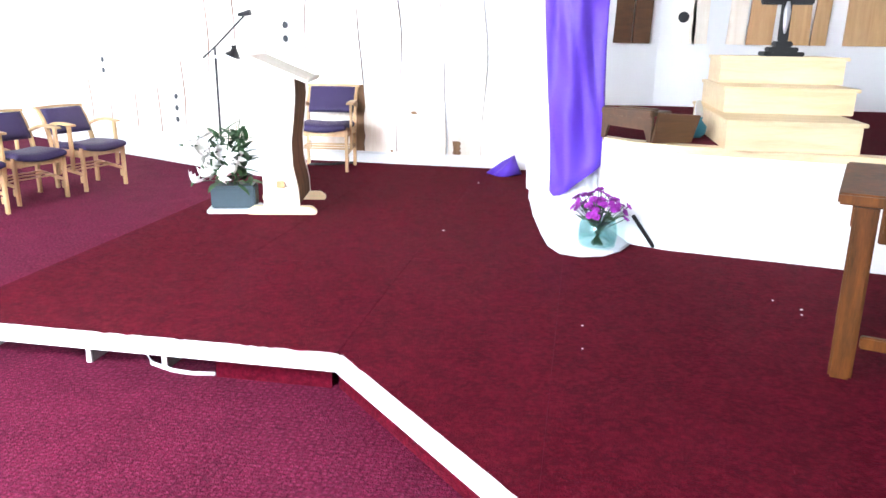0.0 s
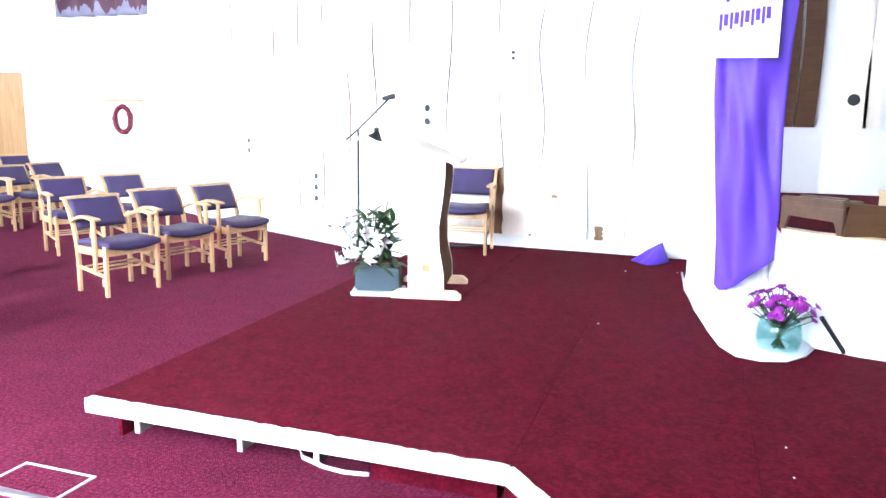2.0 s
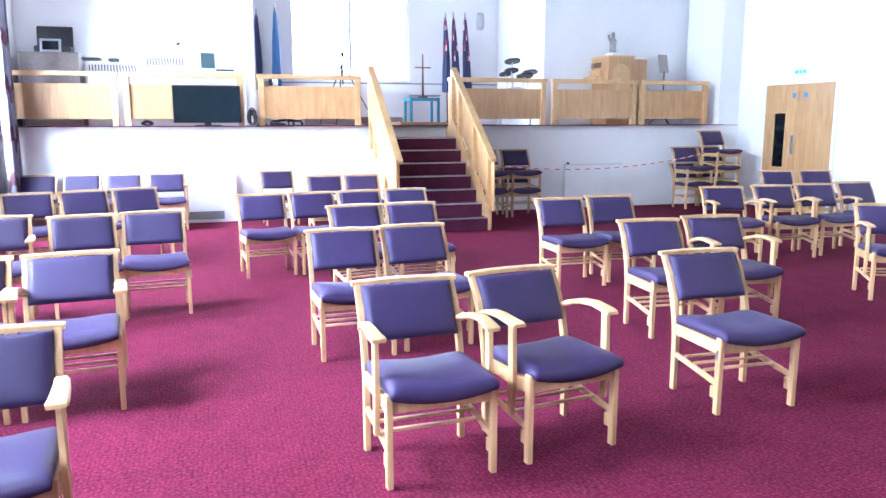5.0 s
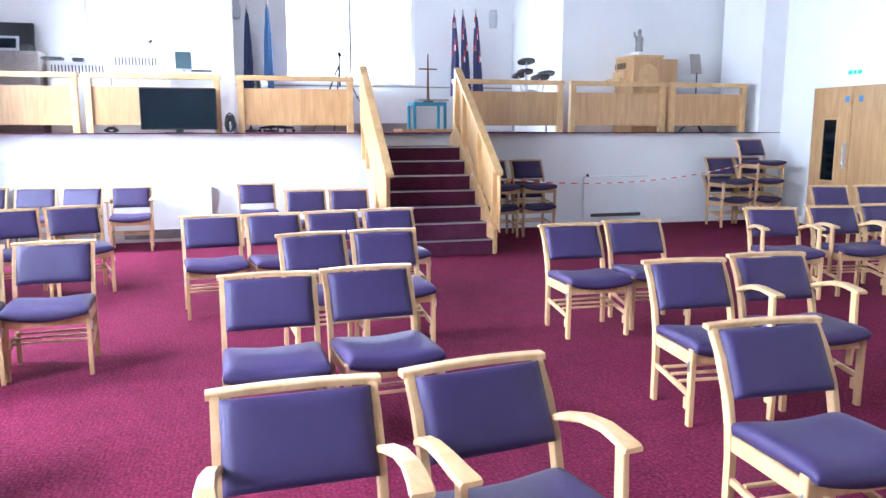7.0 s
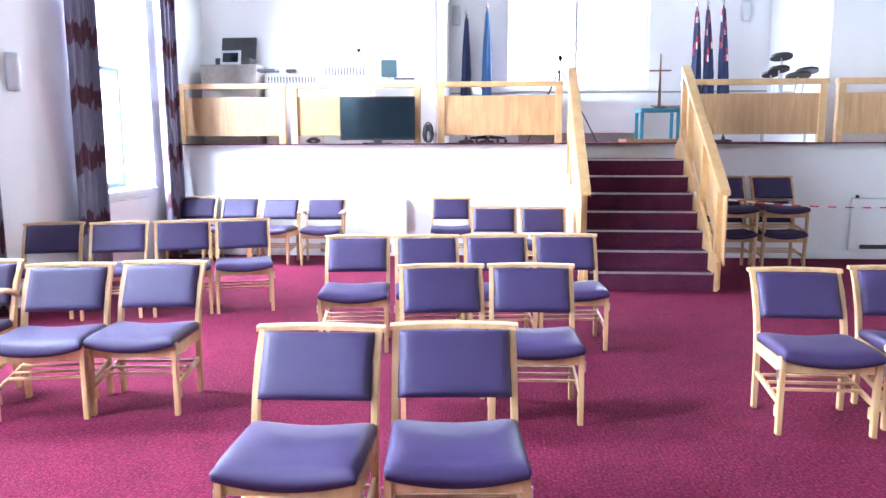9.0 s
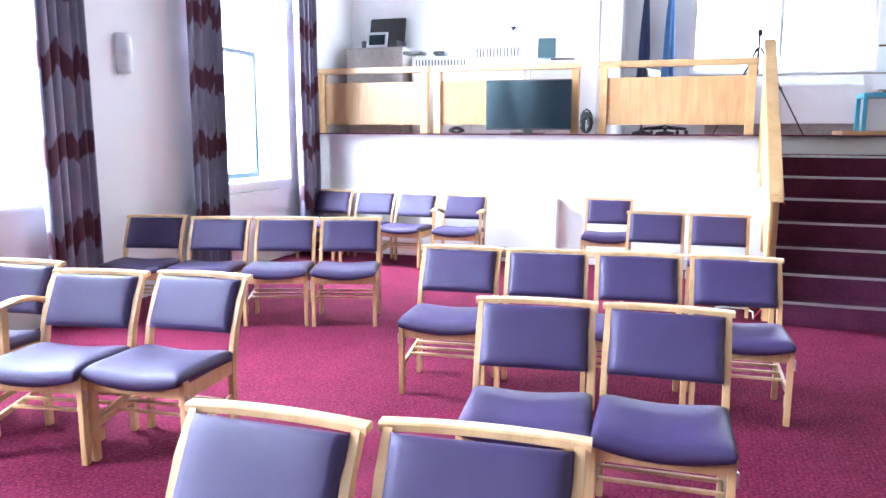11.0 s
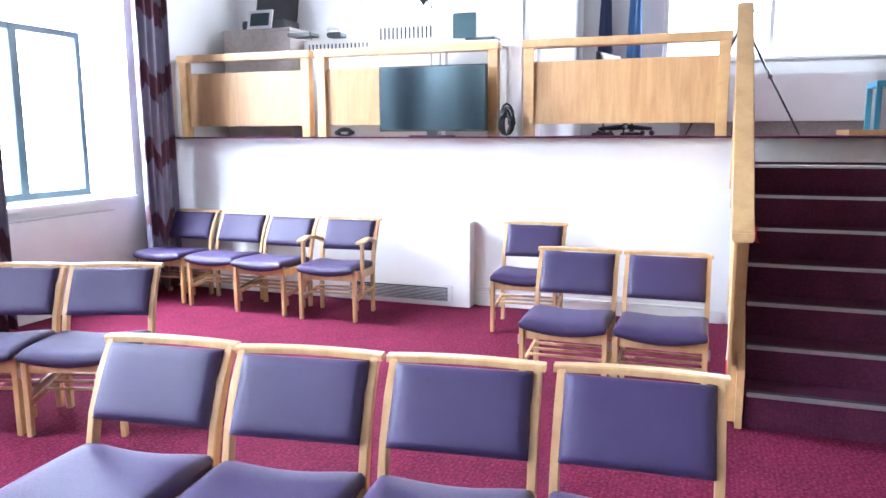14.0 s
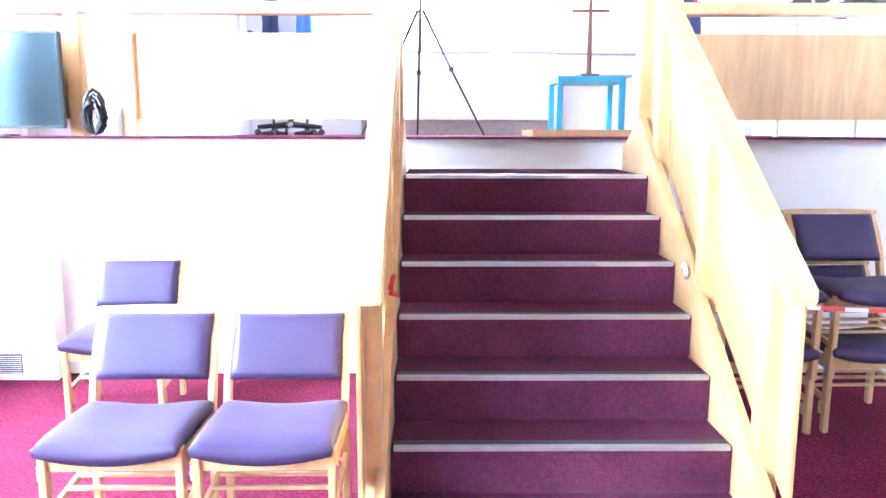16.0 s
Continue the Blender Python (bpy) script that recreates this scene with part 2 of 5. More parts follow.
def box(x0, x1, y0, y1, z0, z1, bevel=0.0, bm=None):
    own = bmesh.new()
    bmesh.ops.create_cube(own, size=1.0)
    for v in own.verts:
        v.co = Vector(((x0 + x1) / 2 + v.co.x * (x1 - x0), (y0 + y1) / 2 + v.co.y * (y1 - y0), (z0 + z1) / 2 + v.co.z * (z1 - z0)))
    if bevel:
        bmesh.ops.bevel(own, geom=own.edges[:], offset=bevel, segments=2, affect="EDGES", clamp_overlap=True)
    return merge(bm, own)


def merge(bm, own):
    if bm is None:
        return own
    me = bpy.data.meshes.new("tmp")
    own.to_mesh(me)
    own.free()
    bm.from_mesh(me)
    bpy.data.meshes.remove(me)
    return bm


def moved(bm, m):
    bmesh.ops.transform(bm, matrix=m, verts=bm.verts[:])
    return bm


def prism(points, z0, z1, bevel=0.0, bm=None):
    """A polygon in x and y, raised from z0 to z1."""
    own = bmesh.new()
    low = [own.verts.new((x, y, z0)) for x, y in points]
    high = [own.verts.new((x, y, z1)) for x, y in points]
    own.faces.new(low[::-1]), own.faces.new(high)
    for i in range(len(points)):
        j = (i + 1) % len(points)
        own.faces.new((low[i], low[j], high[j], high[i]))
    if bevel:
        bmesh.ops.bevel(own, geom=own.edges[:], offset=bevel, segments=2, affect="EDGES", clamp_overlap=True)
    return merge(bm, own)


def side_prism(points, y0, y1, bevel=0.0, bm=None):
    """A polygon in x and z, raised from y0 to y1."""
    own = prism(points, -y1, -y0, bevel)
    moved(own, Matrix.Rotation(radians(90), 4, "X"))
    return merge(bm, own)


def tube(points, radius, sides=8, bm=None, ends=True):
    own = bmesh.new()
    pts = [Vector(p) for p in points]
    rings = []
    for i, p in enumerate(pts):
        d = (pts[min(i + 1, len(pts) - 1)] - pts[max(i - 1, 0)]).normalized()
        side = d.cross(Vector((0, 0, 1)))
        side = side.normalized() if side.length > 0.05 else Vector((1, 0, 0))
        up = side.cross(d).normalized()
        r = radius[i] if isinstance(radius, (list, tuple)) else radius
        rings.append([own.verts.new(p + r * (math.cos(a) * side + math.sin(a) * up)) for a in (2 * math.pi * k / sides for k in range(sides))])
    for a, b in zip(rings, rings[1:]):
        for k in range(sides):
            own.faces.new((a[k], a[(k + 1) % sides], b[(k + 1) % sides], b[k]))
    if ends:
        own.faces.new(rings[0][::-1]), own.faces.new(rings[-1])
    return merge(bm, own)


def lathe(profile, sides=20, bm=None):
    own = bmesh.new()
    rings = [[own.verts.new((r * math.cos(2 * math.pi * k / sides), r * math.sin(2 * math.pi * k / sides), z)) for k in range(sides)] for r, z in profile]
    for a, b in zip(rings, rings[1:]):
        for k in range(sides):
            own.faces.new((a[k], a[(k + 1) % sides], b[(k + 1) % sides], b[k]))
    own.faces.new(rings[0][::-1]), own.faces.new(rings[-1])
    return merge(bm, own)


def plank(rows):
    """A board swept along x: each row is the centre x, y, z, its half width in y and its thickness."""
    bm = bmesh.new()
    rings = []
    for x, y, z, w, t in rows:
        c = 0.25 * t
        rings.append([bm.verts.new((x, y + dy, z + dz)) for dy, dz in ((-w, -t / 2 + c), (-w + c, -t / 2), (w - c, -t / 2), (w, -t / 2 + c), (w, t / 2 - c), (w - c, t / 2), (-w + c, t / 2), (-w, t / 2 - c))])
    for a, b in zip(rings, rings[1:]):
        for k in range(8):
            bm.faces.new((a[k], a[(k + 1) % 8], b[(k + 1) % 8], b[k]))
    bm.faces.new(rings[0][::-1]), bm.faces.new(rings[-1])
    return bm


def cushion(w, d, thick, dish=0.0, n=10, power=6.0):
    """A padded slab w wide in y and d deep in x, its underside at z = 0."""
    bm = bmesh.new()
    top, low = {}, {}
    for i in range(n + 1):
        for j in range(n + 1):
            u, v = 2 * i / n - 1, 2 * j / n - 1
            u, v = math.sin(u * 1.45) / math.sin(1.45), math.sin(v * 1.45) / math.sin(1.45)
            fall = max(0.0, (1 - abs(u) ** power) * (1 - abs(v) ** power)) ** 0.4
            z = thick * (0.35 + 0.65 * fall) - dish * (1 - v * v) * (1 - 0.5 * u * u)
            top[i, j] = bm.verts.new((u * d / 2, v * w / 2, z))
            low[i, j] = bm.verts.new((u * d / 2 * 0.98, v * w / 2 * 0.98, 0)) if i in (0, n) or j in (0, n) else None
    for i in range(n):
        for j in range(n):
            bm.faces.new((top[i, j], top[i + 1, j], top[i + 1, j + 1], top[i, j + 1]))
    loop = [(i, 0) for i in range(n)] + [(n, j) for j in range(n)] + [(i, n) for i in range(n, 0, -1)] + [(0, j) for j in range(n, 0, -1)]
    for a, b in zip(loop, loop[1:] + loop[:1]):
        bm.faces.new((top[a], low[a], low[b], top[b]))
    bm.faces.new([low[a] for a in loop])
    return bm


def structure(name, bm, mat, label="", smooth=False, category=""):
    return tagged(part(name, bm, mat, smooth=smooth), label, category, "", "structure")


# ---- the room ----
H = 1.49          # balcony floor
PH = 0.24         # platform
SH = 0.90         # stage
ROOF = 5.2
STAGE_X, STAGE_Y = -0.03, 0.08   # where the platform group stands
WALL_Y = -1.72
structure("floor", box(-13.3, 4.3, -1.72, 11.0, -0.12, 0.0), CARPET, "burgundy patterned carpet floor of the hall", category="floor")
# out of view; its dark grey is chosen to hold down bounced light
structure("ceiling", box(-17.4, 4.5, -2.4, 11.3, ROOF, ROOF + 0.15), CEILING, "unseen ceiling, kept dark grey to limit bounced light", category="ceiling")

# window wall
bm = box(-17.4, 4.5, WALL_Y - 0.4, WALL_Y, -0.1, WIN_Z0)
box(-17.4, 4.5, WALL_Y - 0.4, WALL_Y, WIN_Z1, ROOF, bm=bm)
edges = [-17.4] + [v for w in LEFT_WINDOWS for v in w] + [4.5]
for a, b in zip(edges[::2], edges[1::2]):
    box(a, b, WALL_Y - 0.4, WALL_Y, WIN_Z0, WIN_Z1, bm=bm)
structure("wall_south", bm, PLASTER, "white plastered wall with deep window reveals", category="wall")


def window(name, a, b, z0, z1):
    y = WALL_Y - 0.27
    win = thing(name, Matrix.Identity(4), "tall window with blue-grey casement below a white fixed light", "window", kind="structure")
    part("window_frame", frame_bm(a, b, z0, z1, y, 0.05, 0.03), PAINT, win)
    case = part("casement", frame_bm(a + 0.31, b - 0.20, z0 + 0.03, 2.43, y, 0.055, 0.04), FRAMEGREY, win, "blue-grey metal casement")
    part("mullion", box(b - 0.745, b - 0.665, y - 0.045, y + 0.045, z0 + 0.05, 2.43, 0.006), FRAMEGREY, case)
    pane = part("pane", box(a + 0.04, b - 0.04, y - 0.004, y + 0.004, z0 + 0.04, z1 - 0.04), PANE, win)
    pane.visible_shadow = False
    part("window_sill", box(a - 0.03, b + 0.03, y + 0.03, WALL_Y + 0.04, z0 - 0.04, z0 + 0.004, 0.008), PAINT, win)
    return win


def frame_bm(a, b, z0, z1, y, w, d):
    bm = box(a, a + w, y - d, y + d, z0, z1)
    box(b - w, b, y - d, y + d, z0, z1, bm=bm)
    box(a + w, b - w, y - d, y + d, z0, z0 + w, bm=bm)
    box(a + w, b - w, y - d, y + d, z1 - w, z1, bm=bm)
    return bm


for k, (a, b) in enumerate(LEFT_WINDOWS):
    window("window_%d" % (k + 1), a, b, WIN_Z0, WIN_Z1)


sky_cards = structure("backdrop", box(-18, 6, -5.02, -5.0, -2, 4.9), SKYGLOW, "bright overcast sky beyond the windows", category="sky")
structure("backdrop_rear", box(-20.02, -20.0, -5, 14, -2, 9), SKYGLOW, "bright overcast sky beyond the rear windows", category="sky")

# angled wall with the doors
WALL_LINE = [(-13.6, 10.9), (-8.3, 10.9), (-5.2, 9.28), (-3.2, 8.33), (-2.2, 7.94), (0.5, 7.88), (1.42, 8.03), (4.3, 8.03)]


def wall_between(p, q, z0, z1, t=0.2, bm=None):
    d = (Vector(q) - Vector(p)).normalized()
    n = Vector((-d.y, d.x)) * t
    return prism([p, q, (q[0] + n.x, q[1] + n.y), (p[0] + n.x, p[1] + n.y)], z0, z1, bm=bm)


bm = bmesh.new()
for p, q in zip(WALL_LINE, WALL_LINE[1:]):
    wall_between(p, q, -0.1, ROOF, bm=bm)
structure("wall_north", bm, PLASTER, "white wall that splays outwards to the balcony", category="wall")
structure("wall_east", box(4.3, 4.5, -2.1, 8.2, -0.1, ROOF), PLASTER, "plain white end wall", category="wall")

# balcony: front wall, floor, rear walls
FX = -13.12
bm = box(FX - 0.3, FX - 0.15, WALL_Y, 10.9, 0.0, H - 0.01)
structure("wall_balcony_front", bm, PLASTER, "white wall below the balcony edge", category="wall")
structure("duct_casing", box(FX - 0.149, FX, WALL_Y + 0.003, 1.51, 0.0, 0.76, 0.006), PLASTER, "low white duct casing along the wall", category="casing")
structure("balcony_floor", box(-17.2, FX - 0.16, WALL_Y, 11.0, H - 0.12, H), CARPET, "balcony floor with red carpet", category="floor")
bm = box(FX - 0.17, FX + 0.02, WALL_Y, 3.66, H - 0.008, H + 0.006, 0.004)
box(FX - 0.17, FX + 0.02, 3.66, 5.0, H - 0.008, H + 0.006, 0.004, bm=bm)
box(FX - 0.17, FX + 0.02, 5.0, 10.45, H - 0.008, H + 0.006, 0.004, bm=bm)
structure("trim_balcony_edge", bm, STAIR_CARPET, "thin dark red edge strip along the balcony floor", category="trim")
BX = -14.5
bm = box(BX - 0.2, BX, WALL_Y, -0.2, H, ROOF)
box(BX - 0.2, BX, -0.2, 1.0, H, 2.45, bm=bm)
box(BX - 0.2, BX, -0.2, 1.0, 4.4, ROOF, bm=bm)
box(BX - 0.2, BX, 1.0, 1.8, H, ROOF, bm=bm)
box(-17.0, BX - 0.2, 1.6, 1.8, H, ROOF, bm=bm)
box(-17.2, -17.0, 1.6, 2.8, H, ROOF, bm=bm)
box(-17.2, -17.0, 2.8, 5.3, H, 2.42, bm=bm)
box(-17.2, -17.0, 2.8, 5.3, 4.6, ROOF, bm=bm)
box(-17.2, -17.0, 5.3, 7.55, H, ROOF, bm=bm)
box(-17.0, BX - 0.2, 7.35, 7.55, H, ROOF, bm=bm)
box(BX - 0.2, BX, 7.35, 11.0, H, ROOF, bm=bm)
box(-14.4, FX - 0.16, 10.45, 10.9, H, ROOF, bm=bm)
structure("wall_west", bm, PLASTER, "white rear walls of the balcony with a central alcove", category="wall")
structure("column", box(-13.62, -13.42, 1.74, 1.9, H, ROOF, 0.02), PLASTER, "slim white column rising from the balcony edge", category="column")


def rear_window(name, x, a, b, z0, z1, bars):
    win = thing(name, Matrix.Identity(4), "white framed rear window filled with daylight", "window", kind="structure")
    bm = box(x - 0.14, x - 0.06, a, a + 0.05, z0, z1)
    box(x - 0.14, x - 0.06, b - 0.05, b, z0, z1, bm=bm)
    box(x - 0.14, x - 0.06, a + 0.05, b - 0.05, z0, z0 + 0.05, bm=bm)
    box(x - 0.14, x - 0.06, a + 0.05, b - 0.05, z1 - 0.05, z1, bm=bm)
    part("window_frame", bm, PAINT, win)
    for k in range(bars):
        y = a + (b - a) * (k + 1) / (bars + 1)
        part("mullion", box(x - 0.13, x - 0.07, y - 0.025, y + 0.025, z0 + 0.05, z1 - 0.05), PAINT, win)
    pane = part("pane", box(x - 0.104, x - 0.096, a + 0.04, b - 0.04, z0 + 0.04, z1 - 0.04), PANE, win)
    pane.visible_shadow = False
    part("window_sill", box(x - 0.06, x + 0.06, a - 0.03, b + 0.03, z0 - 0.035, z0 + 0.004, 0.008), PAINT, win)


rear_window("window_5", BX, -0.2, 1.0, 2.45, 4.4, 0)
rear_window("window_6", -17.0, 2.8, 5.3, 2.42, 4.6, 1)

# baseboards
bm = box(FX - 0.15, FX - 0.13, 1.53, 3.6, 0.0, 0.1, 0.004)
box(FX - 0.15, FX - 0.13, 5.05, 10.3, 0.0, 0.1, 0.004, bm=bm)
structure("baseboard", bm, PAINT, "white painted baseboard", category="baseboard")
bm = bmesh.new()
for (p, q) in (((-13.25, 10.9), (-12.57, 10.9)), ((-10.83, 10.9), (-8.3, 10.9)), ((-8.3, 10.9), (-5.2, 9.28)), ((-5.2, 9.28), (-3.2, 8.33)), ((-3.2, 8.33), (-2.2, 7.94)), ((-2.2, 7.94), (0.5, 7.88))):
    d = (Vector(q) - Vector(p)).normalized()
    n = Vector((d.y, -d.x))
    wall_between((p[0] + n.x * 0.022, p[1] + n.y * 0.022), (q[0] + n.x * 0.022, q[1] + n.y * 0.022), 0.0, 0.34 if p[0] > -6 else 0.12, 0.02, bm=bm)
structure("trim_wainscot", bm, PAINT, "deep white skirting board", category="trim")

# ---- stairs ----
TREAD, RISE, N1 = 0.2526, 0.1858, -11.02
stairs = thing("staircase", Matrix.Identity(4), "carpeted stairs with metal nosings up to the balcony", "stairs", kind="structure")
for k in range(7):
    x = N1 - TREAD * k
    back = FX - 0.145 if k == 6 else x - TREAD - 0.02
    part("step", box(back, x, 3.68, 4.95, 0.0 if k == 0 else RISE * k, RISE * (k + 1), 0.004), STAIR_CARPET, stairs)
    nose = part("nosing", box(x - 0.012, x + 0.012, 3.69, 4.94, RISE * (k + 1) - 0.014, RISE * (k + 1) + 0.006, 0.003), NOSING, stairs, "silver metal nosing")
    part("grip_strip", box(x - 0.05, x - 0.013, 3.69, 4.94, RISE * (k + 1), RISE * (k + 1) + 0.005), RUBBER_AND_SHADE, nose, "dark rubber grip strip")
part("top_riser", box(FX - 0.15, FX - 0.142, 3.68, 4.95, RISE * 7, H - 0.02), PAINT, stairs, "white painted top riser")

SLOPE = RISE / TREAD
RX0, RZ0, RX1 = -10.94, 1.036, -12.83


def stair_rail(name, y, inner):
    rail = thing(name, Matrix.Identity(4), "sloping oak stair balustrade with solid panels", "balustrade", "stair balustrades")
    zt = lambda x: RZ0 + (RX0 - x) * SLOPE
    part("handrail", side_prism([(RX0, zt(RX0) - 0.056), (RX0, zt(RX0)), (RX1, zt(RX1)), (RX1, zt(RX1) - 0.062)], y - 0.053, y + 0.053, 0.007), OAK_RAIL, rail)
    for x in (-11.13, -11.78, -12.5):
        zb = max(0.0, (-(x) - 11.0) * SLOPE - 0.1)
        part("post", box(x - 0.045, x + 0.045, y - 0.035, y + 0.035, zb, zt(x) - 0.05, 0.006), OAK_RAIL, rail)
    for a, b in ((-10.98, -11.70), (-11.705, -12.43), (-12.435, -12.9)):
        part("panel", side_prism([(a, zt(a) - 0.064), (b, zt(b) - 0.064), (b, zt(b) - 0.80), (a, zt(a) - 0.80)], y + inner * 0.03 - 0.009, y + inner * 0.03 + 0.009, 0.003), OAK, rail)
    part("stringer", side_prism([(-10.99, 0.0), (-10.99, 0.31), (-12.75, 0.31 + 1.76 * SLOPE), (-13.1, H - 0.05), (-13.1, H - 0.4), (-11.25, 0.0)], y - inner * 0.03 - 0.018, y - inner * 0.03 + 0.018, 0.003), OAK_RAIL, rail)
    part("newel", box(-12.88, -12.80, y - 0.04, y + 0.04, RISE * 6, RZ0 + 1.89 * SLOPE - 0.06, 0.006), OAK_RAIL, rail)
    return rail


stair_rail("stair_balustrade", 3.627, -1)
stair_rail("stair_balustrade", 5.0, 1)


# ---- balcony railing panels ----
def railing(a, b, solid=OAK):
    ob = thing("balcony_railing", Matrix.Identity(4), "oak framed balcony railing with a solid panel", "railing", "balcony railings")
    x = FX - 0.26
    part("top_rail", box(x - 0.06, x + 0.06, a, b, 2.23, 2.30, 0.008), OAK_RAIL, ob)
    for y in (a + 0.06, b - 0.06):
        part("post", box(x - 0.045, x + 0.045, y - 0.045, y + 0.045, H, 2.23, 0.006), OAK_RAIL, ob)
    part("panel", box(x - 0.012, x + 0.012, a + 0.09, b - 0.09, H + 0.11, 2.12, 0.003), solid, ob)
    return ob


for a, b in ((-1.66, -0.14), (-0.09, 1.70), (1.9, 3.57), (5.08, 6.9), (7.0, 8.72), (8.78, 10.25)):
    railing(a, b)


# ---- platform ----
def chipped(bm, seed):
    """Cut a long board into short lengths and knock small bites out of its upper edges."""
    rnd = random.Random(seed)
    bmesh.ops.subdivide_edges(bm, edges=[e for e in bm.edges if e.calc_length() > 1.0], cuts=70)
    for v in bm.verts:
        if v.co.z > PH - 0.03:
            v.co.z -= 0.006 if rnd.random() < 0.09 else rnd.uniform(0.0, 0.002)
    return bm


platform = thing("platform", pose(STAGE_X, STAGE_Y, 0), "low portable platform with red carpet and white edging", "platform", kind="structure")
cols = [(-2.10, -1.12), (-1.118, -0.162)]
for a, b in cols:
    for y0, y1 in ((3.09, 4.30), (4.302, 5.70), (5.702, 7.84)):
        part("deck", box(a, b, y0, y1, PH - 0.03, PH, 0.001), CARPET_RED, platform, "carpeted deck board")
for pts in ([(-0.16, 3.1), (0.72, 2.16), (0.72, 4.5), (-0.16, 4.5)], [(-0.16, 4.504), (0.72, 4.504), (0.72, 7.8), (-0.16, 7.8)],
            [(0.722, 2.156), (2.33, 0.5), (4.3, 0.5), (4.3, 5.2), (0.722, 5.2)], [(0.722, 5.204), (1.0, 5.204), (0.926, 5.4), (0.926, 7.78), (0.722, 7.78)]):
    part("deck", prism(pts, PH - 0.03, PH, 0.001), CARPET_RED, platform, "carpeted deck board")
bm = box(-2.12, -0.155, 3.045, 3.088, PH - 0.07, PH - 0.002)
part("edging", chipped(bm, 3), PAINT, platform, "chipped white edging board")
bm = wall_between((-0.165, 3.05), (2.3, 0.445), PH - 0.07, PH - 0.002, 0.042)
part("edging", chipped(bm, 4), PAINT, platform, "chipped white edging board")
part("edging", box(-2.12, -2.102, 3.05, 7.8, PH - 0.07, PH - 0.003), CARPET_RED, platform)
part("riser", box(-0.79, -0.24, 3.23, 3.25, 0.0, PH - 0.03), CARPET_RED, platform, "carpet-covered riser")
part("riser", wall_between((-0.21, 3.24), (2.38, 0.52), 0.0, PH - 0.03, 0.02), CARPET_RED, platform, "carpet-covered riser")
part("riser", box(-2.08, -2.06, 3.2, 7.8, 0.0, PH - 0.07), CARPET_RED, platform, "carpet-covered riser")
# added dark sheet: paints the shade behind the open platform front
part("riser", box(-2.1, -0.2, 3.85, 3.87, 0.0, PH - 0.04), RUBBER_AND_SHADE, platform, "dark sheet painted as the shade under the platform")
for x in (-2.03, -1.46, -1.07):
    leg = part("support", box(x, x + 0.022, 3.262, 3.42, 0.0, PH - 0.03), STONE, platform, "grey support leg")
    part("leg_edge", box(x - 0.002, x + 0.024, 3.25, 3.261, 0.0, PH - 0.03), PAINT, leg, "white leg edge")
cable = part("cable", tube([(-1.03, 3.12, 0.17), (-1.10, 3.25, 0.12), (-1.22, 3.36, 0.03), (-1.14, 3.28, 0.012), (-1.01, 3.23, 0.012), (-0.9, 3.217, 0.012), (-0.80, 3.235, 0.012)], 0.010, 8), PAINT, smooth=True)
cable.matrix_basis = pose(STAGE_X, STAGE_Y, 0)
tagged(cable, "white cable loop lying under the platform edge", "cable")

# floor box
hatch = thing("floor_hatch", pose(0.035, 0.007, 0), "square floor socket hatch with a pale metal rim", "floor hatch")
bm = box(-2.31, -1.93, 2.655, 2.668, 0.0, 0.006)
box(-2.31, -1.93, 2.89, 2.903, 0.0, 0.006, bm=bm)
box(-2.31, -2.297, 2.668, 2.89, 0.0, 0.006, bm=bm)
box(-1.943, -1.93, 2.668, 2.89, 0.0, 0.006, bm=bm)
part("rim", bm, GREY, hatch)
part("flap", box(-2.296, -1.944, 2.669, 2.70, 0.0045, 0.0062), STEEL, hatch, "shiny blue-grey flap along one side")
part("lid", box(-2.296, -1.944, 2.669, 2.889, 0.0, 0.004), CARPET, hatch)

# ---- stage ----
arc = [(0.93, 5.32), (1.1, 5.14), (1.35, 5.03), (1.75, 4.95), (2.2, 4.86), (2.7, 4.74), (3.4, 4.55), (4.3, 4.3)]
stage = thing("stage", pose(STAGE_X, STAGE_Y, 0), "raised white stage with a curved front and oak nosing", "stage", kind="structure")
back = [(4.3, 7.93), (1.42, 7.93), (0.93, 7.8)]
part("front", prism(arc + back, 0.0, SH - 0.045), PLASTER, stage)
part("nosing", prism([(x, y - 0.03) for x, y in arc] + [(x, y + 0.1) for x, y in arc[::-1]], SH - 0.045, SH, 0.004), PALE_OAK, stage, "oak edge board")
part("carpet", prism([(x, y + 0.1) for x, y in arc] + back, SH - 0.045, SH - 0.002), CARPET_RED, stage)

